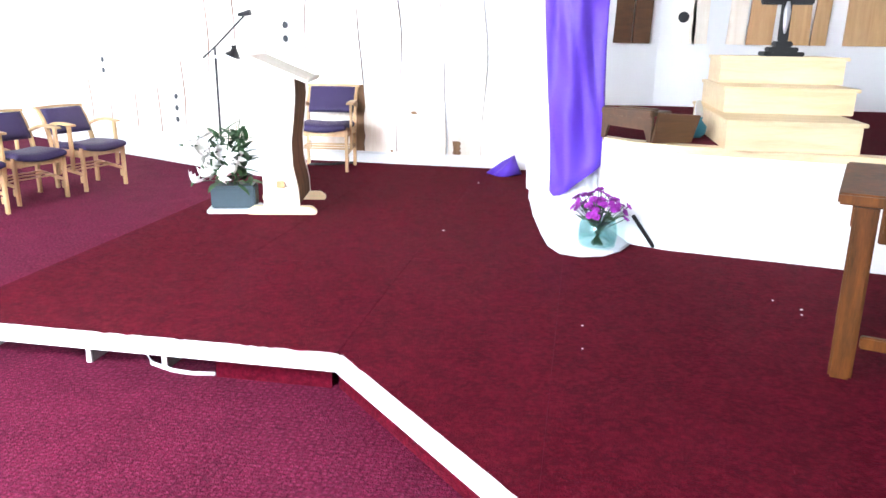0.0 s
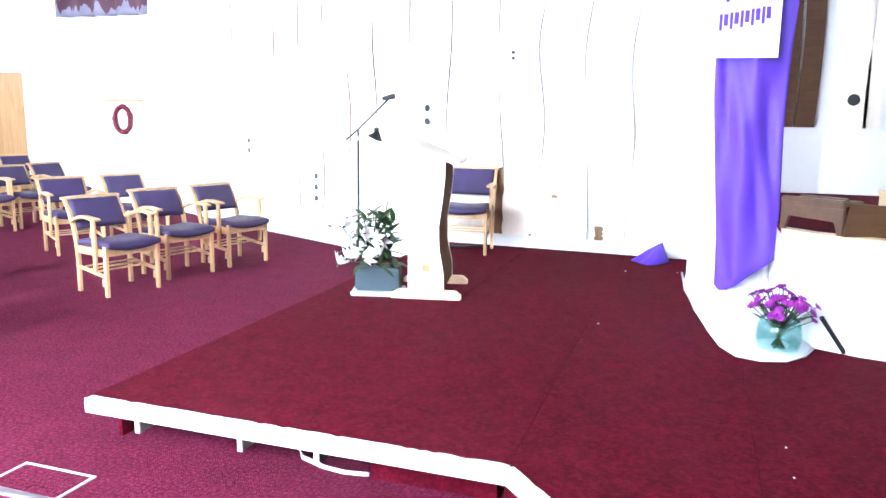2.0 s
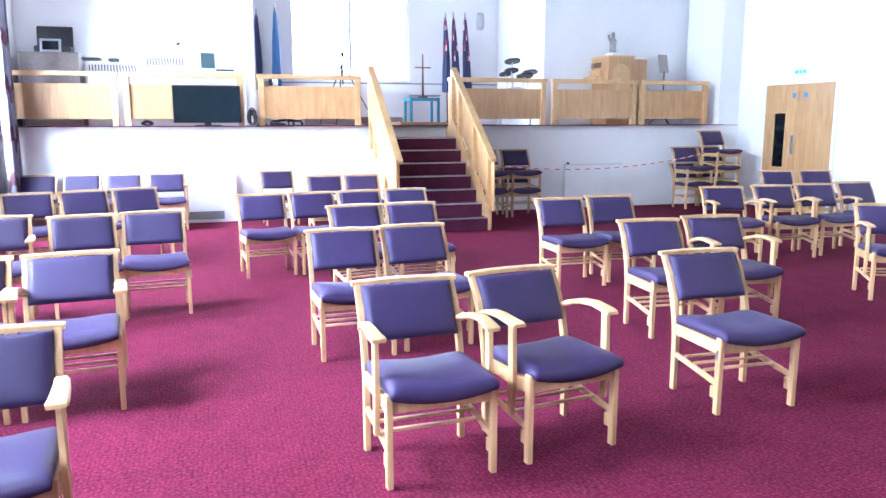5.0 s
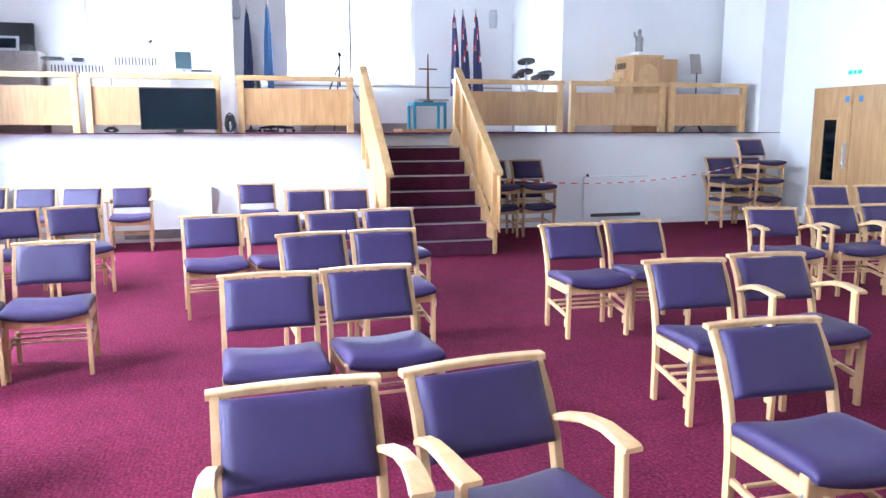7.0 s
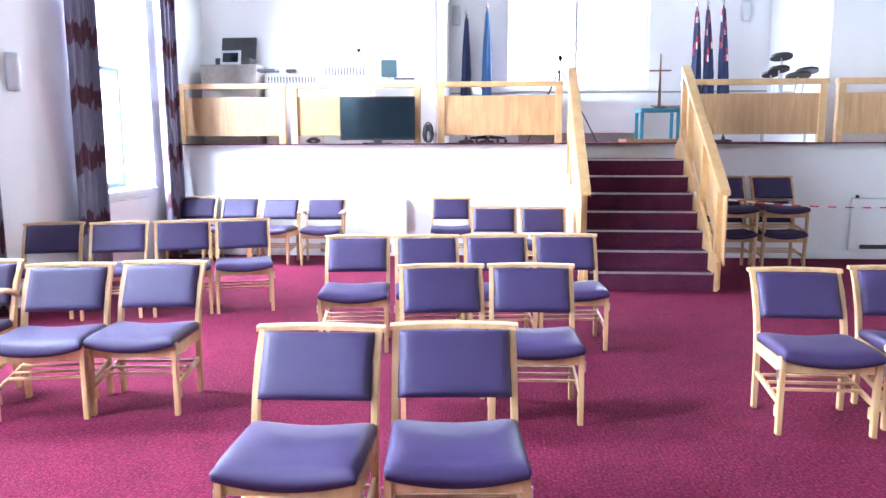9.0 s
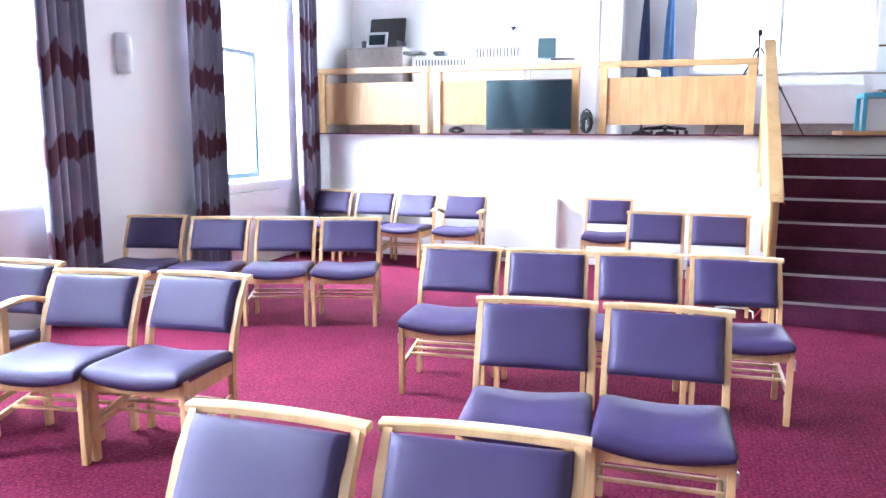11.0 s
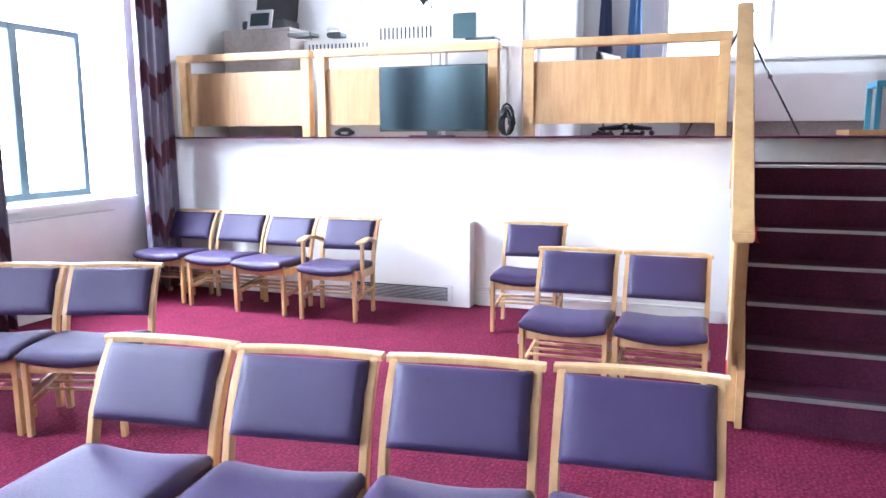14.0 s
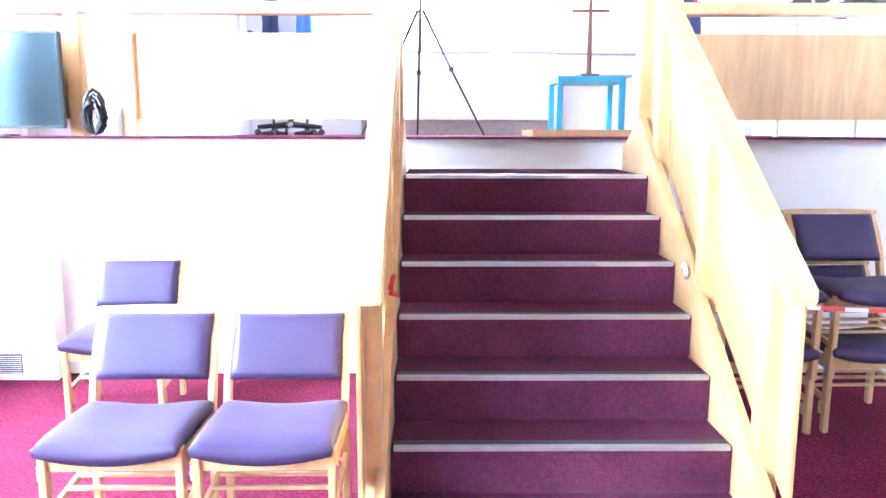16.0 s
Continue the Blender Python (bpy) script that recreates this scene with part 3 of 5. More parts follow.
# ---- chairs ----
def build_chair(arms, label):
    ch = thing("chair", None, label, "chair", "meeting chairs")
    hw = 0.257
    # curved rear legs that run up into the back posts
    line = [(-0.205, 0.0), (-0.205, 0.30), (-0.213, 0.42), (-0.245, 0.55), (-0.305, 0.68), (-0.375, 0.785)]
    for s in (-1, 1):
        y = s * (hw - 0.018)
        pts = [(x + 0.02, z) for x, z in line] + [(x - 0.02, z) for x, z in line[::-1]]
        part("rear_leg", side_prism(pts, y - 0.014, y + 0.014, 0.003), BEECH, ch)
        part("front_leg", side_prism([(0.185, 0), (0.222, 0), (0.226, 0.425), (0.182, 0.425)], y - 0.014, y + 0.014, 0.003), BEECH, ch)
        if arms:
            post = [(0.068, 0.20), (0.105, 0.20), (0.118, 0.40), (0.112, 0.636), (0.066, 0.636), (0.074, 0.40)]
            part("arm_post", side_prism(post, y + s * 0.015, y + s * 0.037, 0.003), BEECH, ch)
            # the arm bows outwards and flattens into a broad front end
            sweep = [(-0.275, 0.588, 0.0, 0.022, 0.030), (-0.20, 0.622, 0.012, 0.024, 0.030), (-0.10, 0.650, 0.024, 0.026, 0.028),
                     (0.0, 0.658, 0.030, 0.029, 0.026), (0.08, 0.650, 0.028, 0.033, 0.024), (0.13, 0.645, 0.024, 0.036, 0.022), (0.15, 0.643, 0.022, 0.032, 0.016)]
            part("arm", plank([(x, y + s * o, z, w, t) for x, z, o, w, t in sweep]), BEECH, ch)
        part("side_rail", box(-0.19, 0.185, y - 0.011, y + 0.011, 0.335, 0.40, 0.003), BEECH, ch)
        part("stretcher", side_prism([(-0.19, 0.20), (0.19, 0.155), (0.19, 0.185), (-0.19, 0.23)], y - 0.009, y + 0.009, 0.002), BEECH, ch)
        part("foot_block", box(0.15, 0.186, y - 0.012, y + 0.012, 0.085, 0.15, 0.003), BEECH, ch)
    curve = [(v * (hw - 0.032), 0.383 + 0.036 * v * v) for v in (1, 0.75, 0.5, 0.25, 0, -0.25, -0.5, -0.75, -1)]
    bm = prism([(-hw + 0.032, 0.338), (hw - 0.032, 0.338)] + curve, 0.19, 0.21, 0.002)
    part("front_rail", moved(bm, Matrix(((0, 0, 1, 0), (1, 0, 0, 0), (0, 1, 0, 0), (0, 0, 0, 1)))), BEECH, ch)
    part("back_rail", box(-0.215, -0.195, -hw + 0.032, hw - 0.032, 0.345, 0.395, 0.003), BEECH, ch)
    for x, z in ((-0.12, 0.216), (-0.03, 0.205), (0.06, 0.195)):
        part("rack_bar", box(x - 0.01, x + 0.01, -hw + 0.027, hw - 0.027, z, z + 0.014, 0.002), BEECH, ch)
    seat = cushion(0.488 if arms else 0.50, 0.49, 0.078, -0.006, 14, 4.5)
    for v in seat.verts:
        v.co.z += 0.034 * (v.co.y / 0.245) ** 2
    moved(seat, Matrix.Translation((0.024, 0, 0.374)) @ Matrix.Rotation(radians(-1.5), 4, "Y"))
    part("seat", seat, VINYL, ch, "purple vinyl seat pad", True)
    pad = cushion(0.455, 0.275, 0.05, 0.004, 12, 9)
    moved(pad, Matrix.Translation((-0.280, 0, 0.646)) @ Matrix.Rotation(radians(-28), 4, "Y") @ Matrix.Rotation(radians(90), 4, "Y"))
    moved(pad, Matrix.Translation((-0.012, 0, 0)))
    part("backrest", pad, VINYL, ch, "purple vinyl back pad", True)
    # top rail, bowed along its length
    bm = bmesh.new()
    rows = []
    for k in range(9):
        v = 2 * k / 8 - 1
        x, y, z = -0.375 - 0.012 * (1 - v * v), v * 0.265, 0.783 + 0.005 * (1 - v * v)
        w = 0.022
        rows.append([bm.verts.new((x + dx, y, z + dz)) for dx, dz in ((-w, -0.009), (w, -0.012), (w, 0.006), (w - 0.005, 0.011), (-w + 0.005, 0.012), (-w, 0.008))])
    for a, b in zip(rows, rows[1:]):
        for k in range(6):
            bm.faces.new((a[k], a[(k + 1) % 6], b[(k + 1) % 6], b[k]))
    bm.faces.new(rows[0][::-1]), bm.faces.new(rows[-1])
    part("top_rail", bm, BEECH, ch)
    if not arms:
        for s in (-1, 1):
            part("link_clip", box(0.195, 0.213, s * hw - 0.006, s * hw + 0.006, 0.30, 0.36, 0.003), STEEL, ch, "metal linking clip")
    return ch


PLAIN = "pale beech chair with purple vinyl seat and back"
ARMED = "pale beech armchair with purple vinyl seat, back and wooden arms"
plain_chair = build_chair(False, PLAIN)
arm_chair = build_chair(True, ARMED)
first = {False: True, True: True}


def put_chair(x, y, yaw=0.0, arms=False, z=0.0, label=""):
    master = arm_chair if arms else plain_chair
    m = pose(x, y, z, 0, 0, yaw)
    if first[arms]:
        first[arms] = False
        master.matrix_basis = m
        ob = master
    else:
        ob = copy_thing(master, m)
    if label:
        ob["label"] = label
    return ob


CHAIRS = [
    (-4.073, 2.107, 2.4, True),
    (-4.15, 2.747, 8.8, True),
    (-4.355, 3.981, -0.8, False),
    (-5.881, 2.076, 1.5, False),
    (-5.952, 2.641, 5.0, False),
    (-7.417, 2.481, 8.3, False),
    (-7.464, 2.989, 2.3, False),
    (-8.761, 1.697, 6.5, False),
    (-8.807, 2.249, 8.4, False),
    (-8.878, 2.782, 7.0, False),
    (-8.94, 3.312, 3.9, False),
    (-5.7, 4.449, -4.3, False),
    (-5.762, 5.075, -3.5, True),
    (-7.412, 4.505, -0.8, False),
    (-7.509, 5.104, -3.7, False),
    (-7.4, -0.46, 8, True),
    (-7.312, 0.208, 11.2, False),
    (-7.434, 0.714, 4.9, False),
    (-9.544, -1.252, 17.0, False),
    (-9.624, -0.661, 16.8, False),
    (-9.799, -0.103, 20.7, False),
    (-9.969, 0.411, 20.0, False),
    (-3.62, 0.42, 6, True),
    (-5.35, 0.42, 6, True),
    (-5.3, -0.14, 6, True),
    (-3.6, -0.15, 6, False),
    (-12.658, -1.258, 0.9, False),
    (-12.619, -0.661, 1.0, False),
    (-12.539, -0.109, -2.4, False),
    (-12.523, 0.526, 4.1, True),
    (-12.65, 2.14, 3.9, False),
    (-11.358, 2.699, 1.0, False),
    (-11.36, 3.239, 0.4, False),
    (-4.29, 5.709, -15.6, True),
    (-4.275, 6.466, -18.0, True),
    (-4.118, 7.167, -15.7, True),
    (-6.053, 6.992, -27.2, True),
    (-5.799, 7.719, -18.8, False),
    (-8.078, 6.852, -13.4, True),
    (-8.065, 7.585, -8.4, True),
    (-8.084, 8.227, -7.4, True),
    (-8.173, 8.949, -4.1, False),
]
for x, y, yaw, arms in CHAIRS:
    put_chair(x, y, yaw, arms)


def stack(x, y, yaw, count, tilt=0.0):
    for k in range(count):
        put_chair(x + 0.02 * k * math.cos(radians(yaw)), y + 0.02 * k * math.sin(radians(yaw)), yaw + random.uniform(-1.5, 1.5), False, 0.295 * k,
                  "pale beech chair with purple vinyl, stacked with others" if count > 1 else "")


stack(-12.50, 6.08, 0, 2)
stack(-12.47, 5.50, 2, 2)
stack(-12.65, 9.50, -2, 2)
stack(-12.64, 10.05, 3, 3)
put_chair(-10.287, 9.507, -14, False)
put_chair(-10.173, 10.132, -14, False)
put_chair(-1.71, 7.48, -84, True, PH, "pale beech armchair with purple vinyl by the boarded wall")

# ---- double door ----
def on_wall(x, off=0.0, z=0.0):
    """A pose on the straight part of the north wall: local x runs along it, local y points into it."""
    return pose(x, 10.9 - off, z)


door = thing("door_1", on_wall(-12.5, 0.01), "pale oak double door with a narrow glazed vision panel", "door", kind="structure")
W = 1.6
bm = box(-0.06, 0, -0.03, 0.02, 0, 2.19, 0.004)
box(W, W + 0.06, -0.03, 0.02, 0, 2.19, 0.004, bm=bm)
box(-0.06, W + 0.06, -0.03, 0.02, 2.19, 2.25, 0.004, bm=bm)
part("door_frame", bm, PAINT, door)
for k, (a, b) in enumerate(((0.004, 0.798), (0.804, W - 0.004))):
    if k:
        leaf = part("door_leaf", box(a, b, -0.022, 0.012, 0.01, 2.186, 0.002), OAK, door)
        part("notice", box(a + 0.12, a + 0.2, -0.025, -0.0225, 1.95, 2.04), BLUETAG, leaf, "small blue fire door notice")
        continue
    v0, v1 = a + 0.22, a + 0.55
    leafbm = box(a, v0, -0.022, 0.012, 0.01, 2.186, 0.002)
    box(v1, b, -0.022, 0.012, 0.01, 2.186, 0.002, bm=leafbm)
    box(v0, v1, -0.022, 0.012, 0.01, 0.72, bm=leafbm)
    box(v0, v1, -0.022, 0.012, 1.72, 2.186, bm=leafbm)
    leaf = part("door_leaf", leafbm, OAK, door)
    part("vision_panel", box(v0 + 0.03, v1 - 0.03, -0.012, -0.004, 0.75, 1.69), SCREEN, leaf, "dark wired glass strip")
    bead = box(v0, v0 + 0.03, -0.028, 0.0, 0.72, 1.72)
    box(v1 - 0.03, v1, -0.028, 0.0, 0.72, 1.72, bm=bead)
    box(v0 + 0.03, v1 - 0.03, -0.028, 0.0, 0.72, 0.75, bm=bead)
    box(v0 + 0.03, v1 - 0.03, -0.028, 0.0, 1.69, 1.72, bm=bead)
    part("bead", bead, BEECH, leaf)
    part("notice", box(b - 0.14, b - 0.06, -0.025, -0.0225, 1.95, 2.04), BLUETAG, leaf, "small blue fire door notice")
part("pull_handle", tube([(0.72, -0.02, 1.0), (0.72, -0.06, 1.02), (0.72, -0.06, 1.28), (0.72, -0.02, 1.30)], 0.012, 8, box(0.69, 0.75, -0.026, -0.022, 0.95, 1.35)), STEEL, door, "steel pull handle on a plate")
exit_sign = thing("exit_sign", on_wall(-11.85, 0.02, 2.34), "small green emergency exit sign above the door", "sign")
part("plate", box(0.0, 0.36, -0.01, 0.01, 0, 0.13, 0.003), PAINT, exit_sign)
bm = box(0.02, 0.10, -0.014, -0.0105, 0.02, 0.08)
box(0.12, 0.18, -0.014, -0.0105, 0.02, 0.08, bm=bm)
box(0.20, 0.28, -0.014, -0.0105, 0.02, 0.08, bm=bm)
part("symbol", bm, EXITGREEN, exit_sign)

# ---- window wall: curtains, lamp, radiators ----
def curtain(x0, x1, y, z0, z1, seed, m=None, label="gathered grey-blue curtain with maroon bands at a window"):
    rnd = random.Random(seed)
    n, rows = 46, 14
    ph = [rnd.uniform(0, 6.3) for _ in range(4)]
    bm = bmesh.new()
    grid = []
    for j in range(rows + 1):
        v = j / rows
        z = z0 + (z1 - z0) * v
        line = []
        for i in range(n + 1):
            u = i / n
            fold = 0.055 * math.sin(u * 34 + ph[0] + 0.5 * math.sin(v * 3 + ph[1])) + 0.02 * math.sin(u * 61 + ph[2] + v)
            spread = 1 + 0.10 * (1 - v) * math.sin(ph[3])
            x = (x0 + x1) / 2 + (u - 0.5) * (x1 - x0) * spread + 0.012 * math.sin(u * 40 + v * 2)
            line.append(bm.verts.new((x, y + fold, z)))
        grid.append(line)
    for a, b in zip(grid, grid[1:]):
        for i in range(n):
            bm.faces.new((a[i], a[i + 1], b[i + 1], b[i]))
    ob = thing("curtain", m, label, "curtain", "window curtains")
    cl = part("cloth", bm, CURTAIN, ob, smooth=True)
    mod = cl.modifiers.new("thick", "SOLIDIFY")
    mod.thickness = 0.006
    part("heading", box(min(x0, x1), max(x0, x1), y - 0.02, y + 0.02, z1 - 0.02, z1 + 0.05, 0.005), CURTAIN, ob)
    return ob


curtain(-8.92, -9.39, -1.55, 0.04, 4.25, 1)
curtain(-10.68, -11.15, -1.55, 0.04, 4.25, 2)
curtain(-12.60, -13.05, -1.52, 0.04, 4.25, 3)
curtain(-7.4, -7.75, -1.55, 0.04, 4.25, 4)
rod = thing("curtain_rail", None, "white curtain rail above the windows", "curtain rail")
part("rail", tube([(-13.05, -1.55, 4.32), (-7.2, -1.55, 4.32)], 0.018), PAINT, rod)
for x in (-13.0, -11.0, -9.3, -7.3):
    part("bracket", box(x - 0.015, x + 0.015, WALL_Y, -1.54, 4.31, 4.34), PAINT, rod)


def sconce(m):
    ob = thing("wall_light", m, "tall pale ceramic wall light", "wall light", "wall lights")
    bm = bmesh.new()
    rings = []
    for k in range(9):
        v = k / 8
        r = 0.045 + 0.045 * math.sin(math.pi * (0.18 + 0.62 * v))
        rings.append([bm.verts.new((r * math.cos(a), r * 0.95 * math.sin(a), 0.34 * v)) for a in (math.pi * i / 10 for i in range(11))])
    for a, b in zip(rings, rings[1:]):
        for i in range(10):
            bm.faces.new((a[i], a[i + 1], b[i + 1], b[i]))
    bm.faces.new(rings[0])
    sh = part("shade", bm, GREY, ob, smooth=True)
    sh.modifiers.new("thick", "SOLIDIFY").thickness = 0.008
    part("back_plate", box(-0.05, 0.05, -0.002, 0.012, 0.06, 0.28, 0.003), PAINT, ob)
    return ob


sconce(pose(-9.985, WALL_Y + 0.003, 2.005))
sconce(pose(-16.997, 6.93, 3.55, 0, 0, -90))
sconce(pose(-16.997, 1.93, 3.55, 0, 0, -90))


def radiator(name, m, w, h, label, slots=0):
    ob = thing(name, m, label, "radiator")
    part("panel", box(0, w, -0.07, -0.02, 0, h, 0.008), PAINT, ob)
    part("grille", box(0.01, w - 0.01, -0.068, -0.022, h, h + 0.012), GREY, ob)
    for x in (0.12, w - 0.12):
        part("bracket", box(x - 0.02, x + 0.02, -0.02, 0.0, 0.05, h - 0.05), GREY, ob)
    part("pipe", tube([(w - 0.05, -0.045, 0.02), (w - 0.05, -0.045, -0.10)], 0.009), GREY, ob)
    for k in range(slots):
        x = 0.06 + (w - 0.12) * k / (slots - 1)
        part("slot", box(x - 0.012, x + 0.012, -0.074, -0.0705, h - 0.14, h - 0.03), RUBBER_AND_SHADE, ob)
    return ob


radiator("radiator", pose(-11.25, WALL_Y, 0.24, 0, 0, 180), 1.12, 0.60, "white panel radiator below the window")
conv = radiator("radiator", pose(FX - 0.15, 7.22, 0.12, 0, 0, 90), 1.16, 0.66, "white panel radiator on the wall below the balcony")
part("outlet", box(0.13, 1.02, -0.0745, -0.0705, 0.02, 0.075), RUBBER_AND_SHADE, conv, "dark slot along the foot")
part("valve", lathe([(0.02, 0.0), (0.024, 0.012), (0.018, 0.035), (0.004, 0.04)], 12), BLACK, conv, "small black valve knob").location = (0.07, -0.045, 0.672)
vent = thing("floor_vent", pose(FX, 0.30, 0.03), "white ventilation grille low on the wall", "vent")
part("frame", box(0.0, 0.012, 0, 1.05, 0, 0.16, 0.003), PAINT, vent)
for k in range(9):
    part("slat", box(0.012, 0.018, 0.05, 1.0, 0.022 + 0.013 * k, 0.027 + 0.013 * k), GREY, vent)
part("opening", box(0.0121, 0.0135, 0.045, 1.005, 0.018, 0.142), RUBBER_AND_SHADE, vent)
pipes = thing("heating_pipes", None, "white heating pipes along the skirting", "pipes")
for z in (0.12, 0.17):
    part("pipe", tube([(FX - 0.11, 1.56, z), (FX - 0.11, 3.5, z)], 0.011), PAINT, pipes)

# ---- things on the balcony ----
tv = thing("television", pose(FX - 0.085, 1.13, H + 0.006), "large flat television standing on the balcony edge", "television")
part("bezel", box(-0.03, 0.012, -0.50, 0.50, 0.045, 0.61, 0.006), BLACK, tv)
part("screen", box(0.0125, 0.014, -0.487, 0.487, 0.062, 0.598), SCREEN, tv, "dark glossy screen")
part("stand", box(-0.06, 0.06, -0.2, 0.2, 0.0, 0.012, 0.005), BLACK, tv)
part("neck", box(-0.025, -0.005, -0.05, 0.05, 0.012, 0.06), BLACK, tv)


def coil(name, m, r, h, turns, label):
    rnd = random.Random(7)
    pts = []
    for k in range(turns):
        w, top, tw = r * rnd.uniform(0.3, 1.0), h * rnd.uniform(0.55, 1.0), rnd.uniform(-0.7, 0.7)
        for q in range(12):
            a = 2 * math.pi * q / 12
            pts.append((w * math.cos(a) * math.cos(tw), w * math.cos(a) * math.sin(tw) + rnd.uniform(-0.006, 0.006), 0.012 + top * (0.5 + 0.5 * math.sin(a))))
    ob = tagged(part(name, tube(pts, 0.009, 6), BLACK, smooth=True), label, "cable")
    ob.matrix_basis = m
    return ob


coil("cable_coil", pose(FX - 0.1, 1.80, H + 0.006, 0, 0, 90), 0.075, 0.28, 16, "tangled bundle of black cables beside the television")
coil("cable_coil", pose(FX - 0.13, 0.25, H + 0.006, 0, 0, 90), 0.10, 0.07, 7, "small heap of black cable on the balcony edge")

cab = thing("equipment_cabinet", pose(-14.2, -1.57, H), "grey wooden equipment cabinet behind the railing", "cabinet")
part("body", box(-0.28, 0.2, 0, 0.82, 0, 1.10, 0.006), GREYWOOD, cab)
part("top", box(-0.29, 0.21, -0.01, 0.83, 1.10, 1.13, 0.004), GREYWOOD, cab)
case = thing("equipment_case", pose(-14.2, -1.38, H + 1.13), "open black equipment case on the cabinet", "case")
part("base", box(-0.2, 0.12, 0, 0.52, 0, 0.1, 0.01), BLACK, case)
part("lid", moved(box(-0.02, 0.02, 0, 0.52, 0, 0.34, 0.01), Matrix.Translation((-0.14, 0, 0.09)) @ Matrix.Rotation(radians(-12), 4, "Y")), BLACK, case)
pic = thing("small_screen", pose(-14.04, -1.29, H + 1.13), "small tilted screen with a pale frame", "screen")
fr = moved(box(-0.01, 0.01, 0, 0.30, 0, 0.21, 0.004), Matrix.Rotation(radians(-14), 4, "Y"))
part("surround", fr, GREY, pic)
part("display", moved(box(0.0105, 0.012, 0.035, 0.265, 0.035, 0.175), Matrix.Rotation(radians(-14), 4, "Y")), SCREEN, pic)


def slotted_cover(y0, y1, z1, x, label):
    ob = thing("radiator_cover", None, label, "radiator cover")
    part("box", box(x - 0.25, x, y0, y1, H, z1, 0.006), PAINT, ob)
    n = int((y1 - y0 - 0.1) / 0.045)
    for k in range(n):
        y = y0 + 0.06 + k * 0.045
        part("slot", box(x - 0.002, x + 0.002, y, y + 0.016, z1 - 0.16, z1 - 0.045), RUBBER_AND_SHADE, ob)
    return ob


slotted_cover(-0.70, 0.14, 2.50, -14.2, "white slotted radiator cover under the window")
slotted_cover(0.17, 0.87, 2.62, -14.12, "taller white slotted heater cover")
phone = thing("telephone", pose(-14.1, -0.33, H + 1.01), "small grey desk telephone beside the window", "telephone")
part("base", box(-0.08, 0.08, 0, 0.16, 0.0, 0.05, 0.01), RUBBER_AND_SHADE, phone)
part("handset", tube([(0.0, -0.03, 0.08), (0.0, 0.0, 0.1), (0.0, 0.09, 0.1), (0.0, 0.12, 0.08)], 0.018), GREY, phone, smooth=True)
spk = thing("desk_lamp", pose(-14.1, 0.80, H + 1.13), "small black clamp lamp", "lamp")
part("stem", tube([(0, 0, 0), (0, 0, 0.12), (0.02, -0.05, 0.2)], 0.01), BLACK, spk)
part("head", tube([(0.02, -0.05, 0.2), (0.05, -0.1, 0.16)], [0.02, 0.045]), BLACK, spk)
mixer = thing("mixing_desk", pose(-13.95, -0.72, H + 1.0), "low black mixing desk on the cover", "mixer")
part("body", box(-0.1, 0.1, 0.03, 0.30, 0.01, 0.05, 0.01), BLACK, mixer)
desk = thing("desk", None, "white desk behind the railing", "desk")
part("top", box(-14.1, -13.6, 0.9, 1.6, H + 0.83, H + 0.86, 0.004), PAINT, desk)
for x in (-14.05, -13.65):
    for y in (0.94, 1.56):
        part("leg", box(x - 0.02, x + 0.02, y - 0.02, y + 0.02, H, H + 0.83), PAINT, desk)
mon = thing("monitor", pose(-13.95, 1.18, H + 0.86, 0, 0, 14), "small flat monitor turned on the desk", "monitor")
part("screen", moved(box(-0.02, 0.0, -0.11, 0.11, 0.07, 0.31, 0.005), Matrix.Rotation(radians(-6), 4, "Y")), MONITOR, mon)
part("shell", moved(box(-0.035, -0.0205, -0.115, 0.115, 0.065, 0.315, 0.005), Matrix.Rotation(radians(-6), 4, "Y")), GREY, mon)
part("foot", box(-0.08, 0.06, -0.1, 0.1, 0, 0.012, 0.004), GREY, mon)
part("neck", box(-0.05, -0.03, -0.025, 0.025, 0.012, 0.12), GREY, mon)
laptop = thing("laptop", pose(-13.74, 1.42, H + 0.86), "closed black laptop on the desk", "laptop")
part("shell", box(-0.1, 0.1, -0.13, 0.15, 0.0, 0.03, 0.006), BLACK, laptop)

office = thing("office_chair", pose(-15.56, 2.53, H, 0, 0, 75), "black office chair with a star base", "office chair")
for k in range(5):
    a = 2 * math.pi * k / 5
    spoke = part("spoke", tube([(0, 0, 0.1), (0.3 * math.cos(a), 0.3 * math.sin(a), 0.075)], [0.028, 0.018]), BLACK, office)
    part("castor", moved(lathe([(0.028, -0.012), (0.028, 0.012)], 12), Matrix.Translation((0.3 * math.cos(a), 0.3 * math.sin(a), 0.029)) @ Matrix.Rotation(a, 4, "Z") @ Matrix.Rotation(radians(90), 4, "X")), BLACK, spoke)
part("column", tube([(0, 0, 0.1), (0, 0, 0.42)], 0.025), BLACK, office)
part("seat", moved(cushion(0.5, 0.48, 0.08), Matrix.Translation((0, 0, 0.42))), BLACK, office, smooth=True)
part("backrest", moved(cushion(0.62, 0.42, 0.07), Matrix.Translation((-0.24, 0, 0.69)) @ Matrix.Rotation(radians(90), 4, "Y")), BLACK, office, smooth=True)
part("arm_bar", box(-0.26, -0.22, -0.04, 0.04, 0.42, 0.62), BLACK, office)

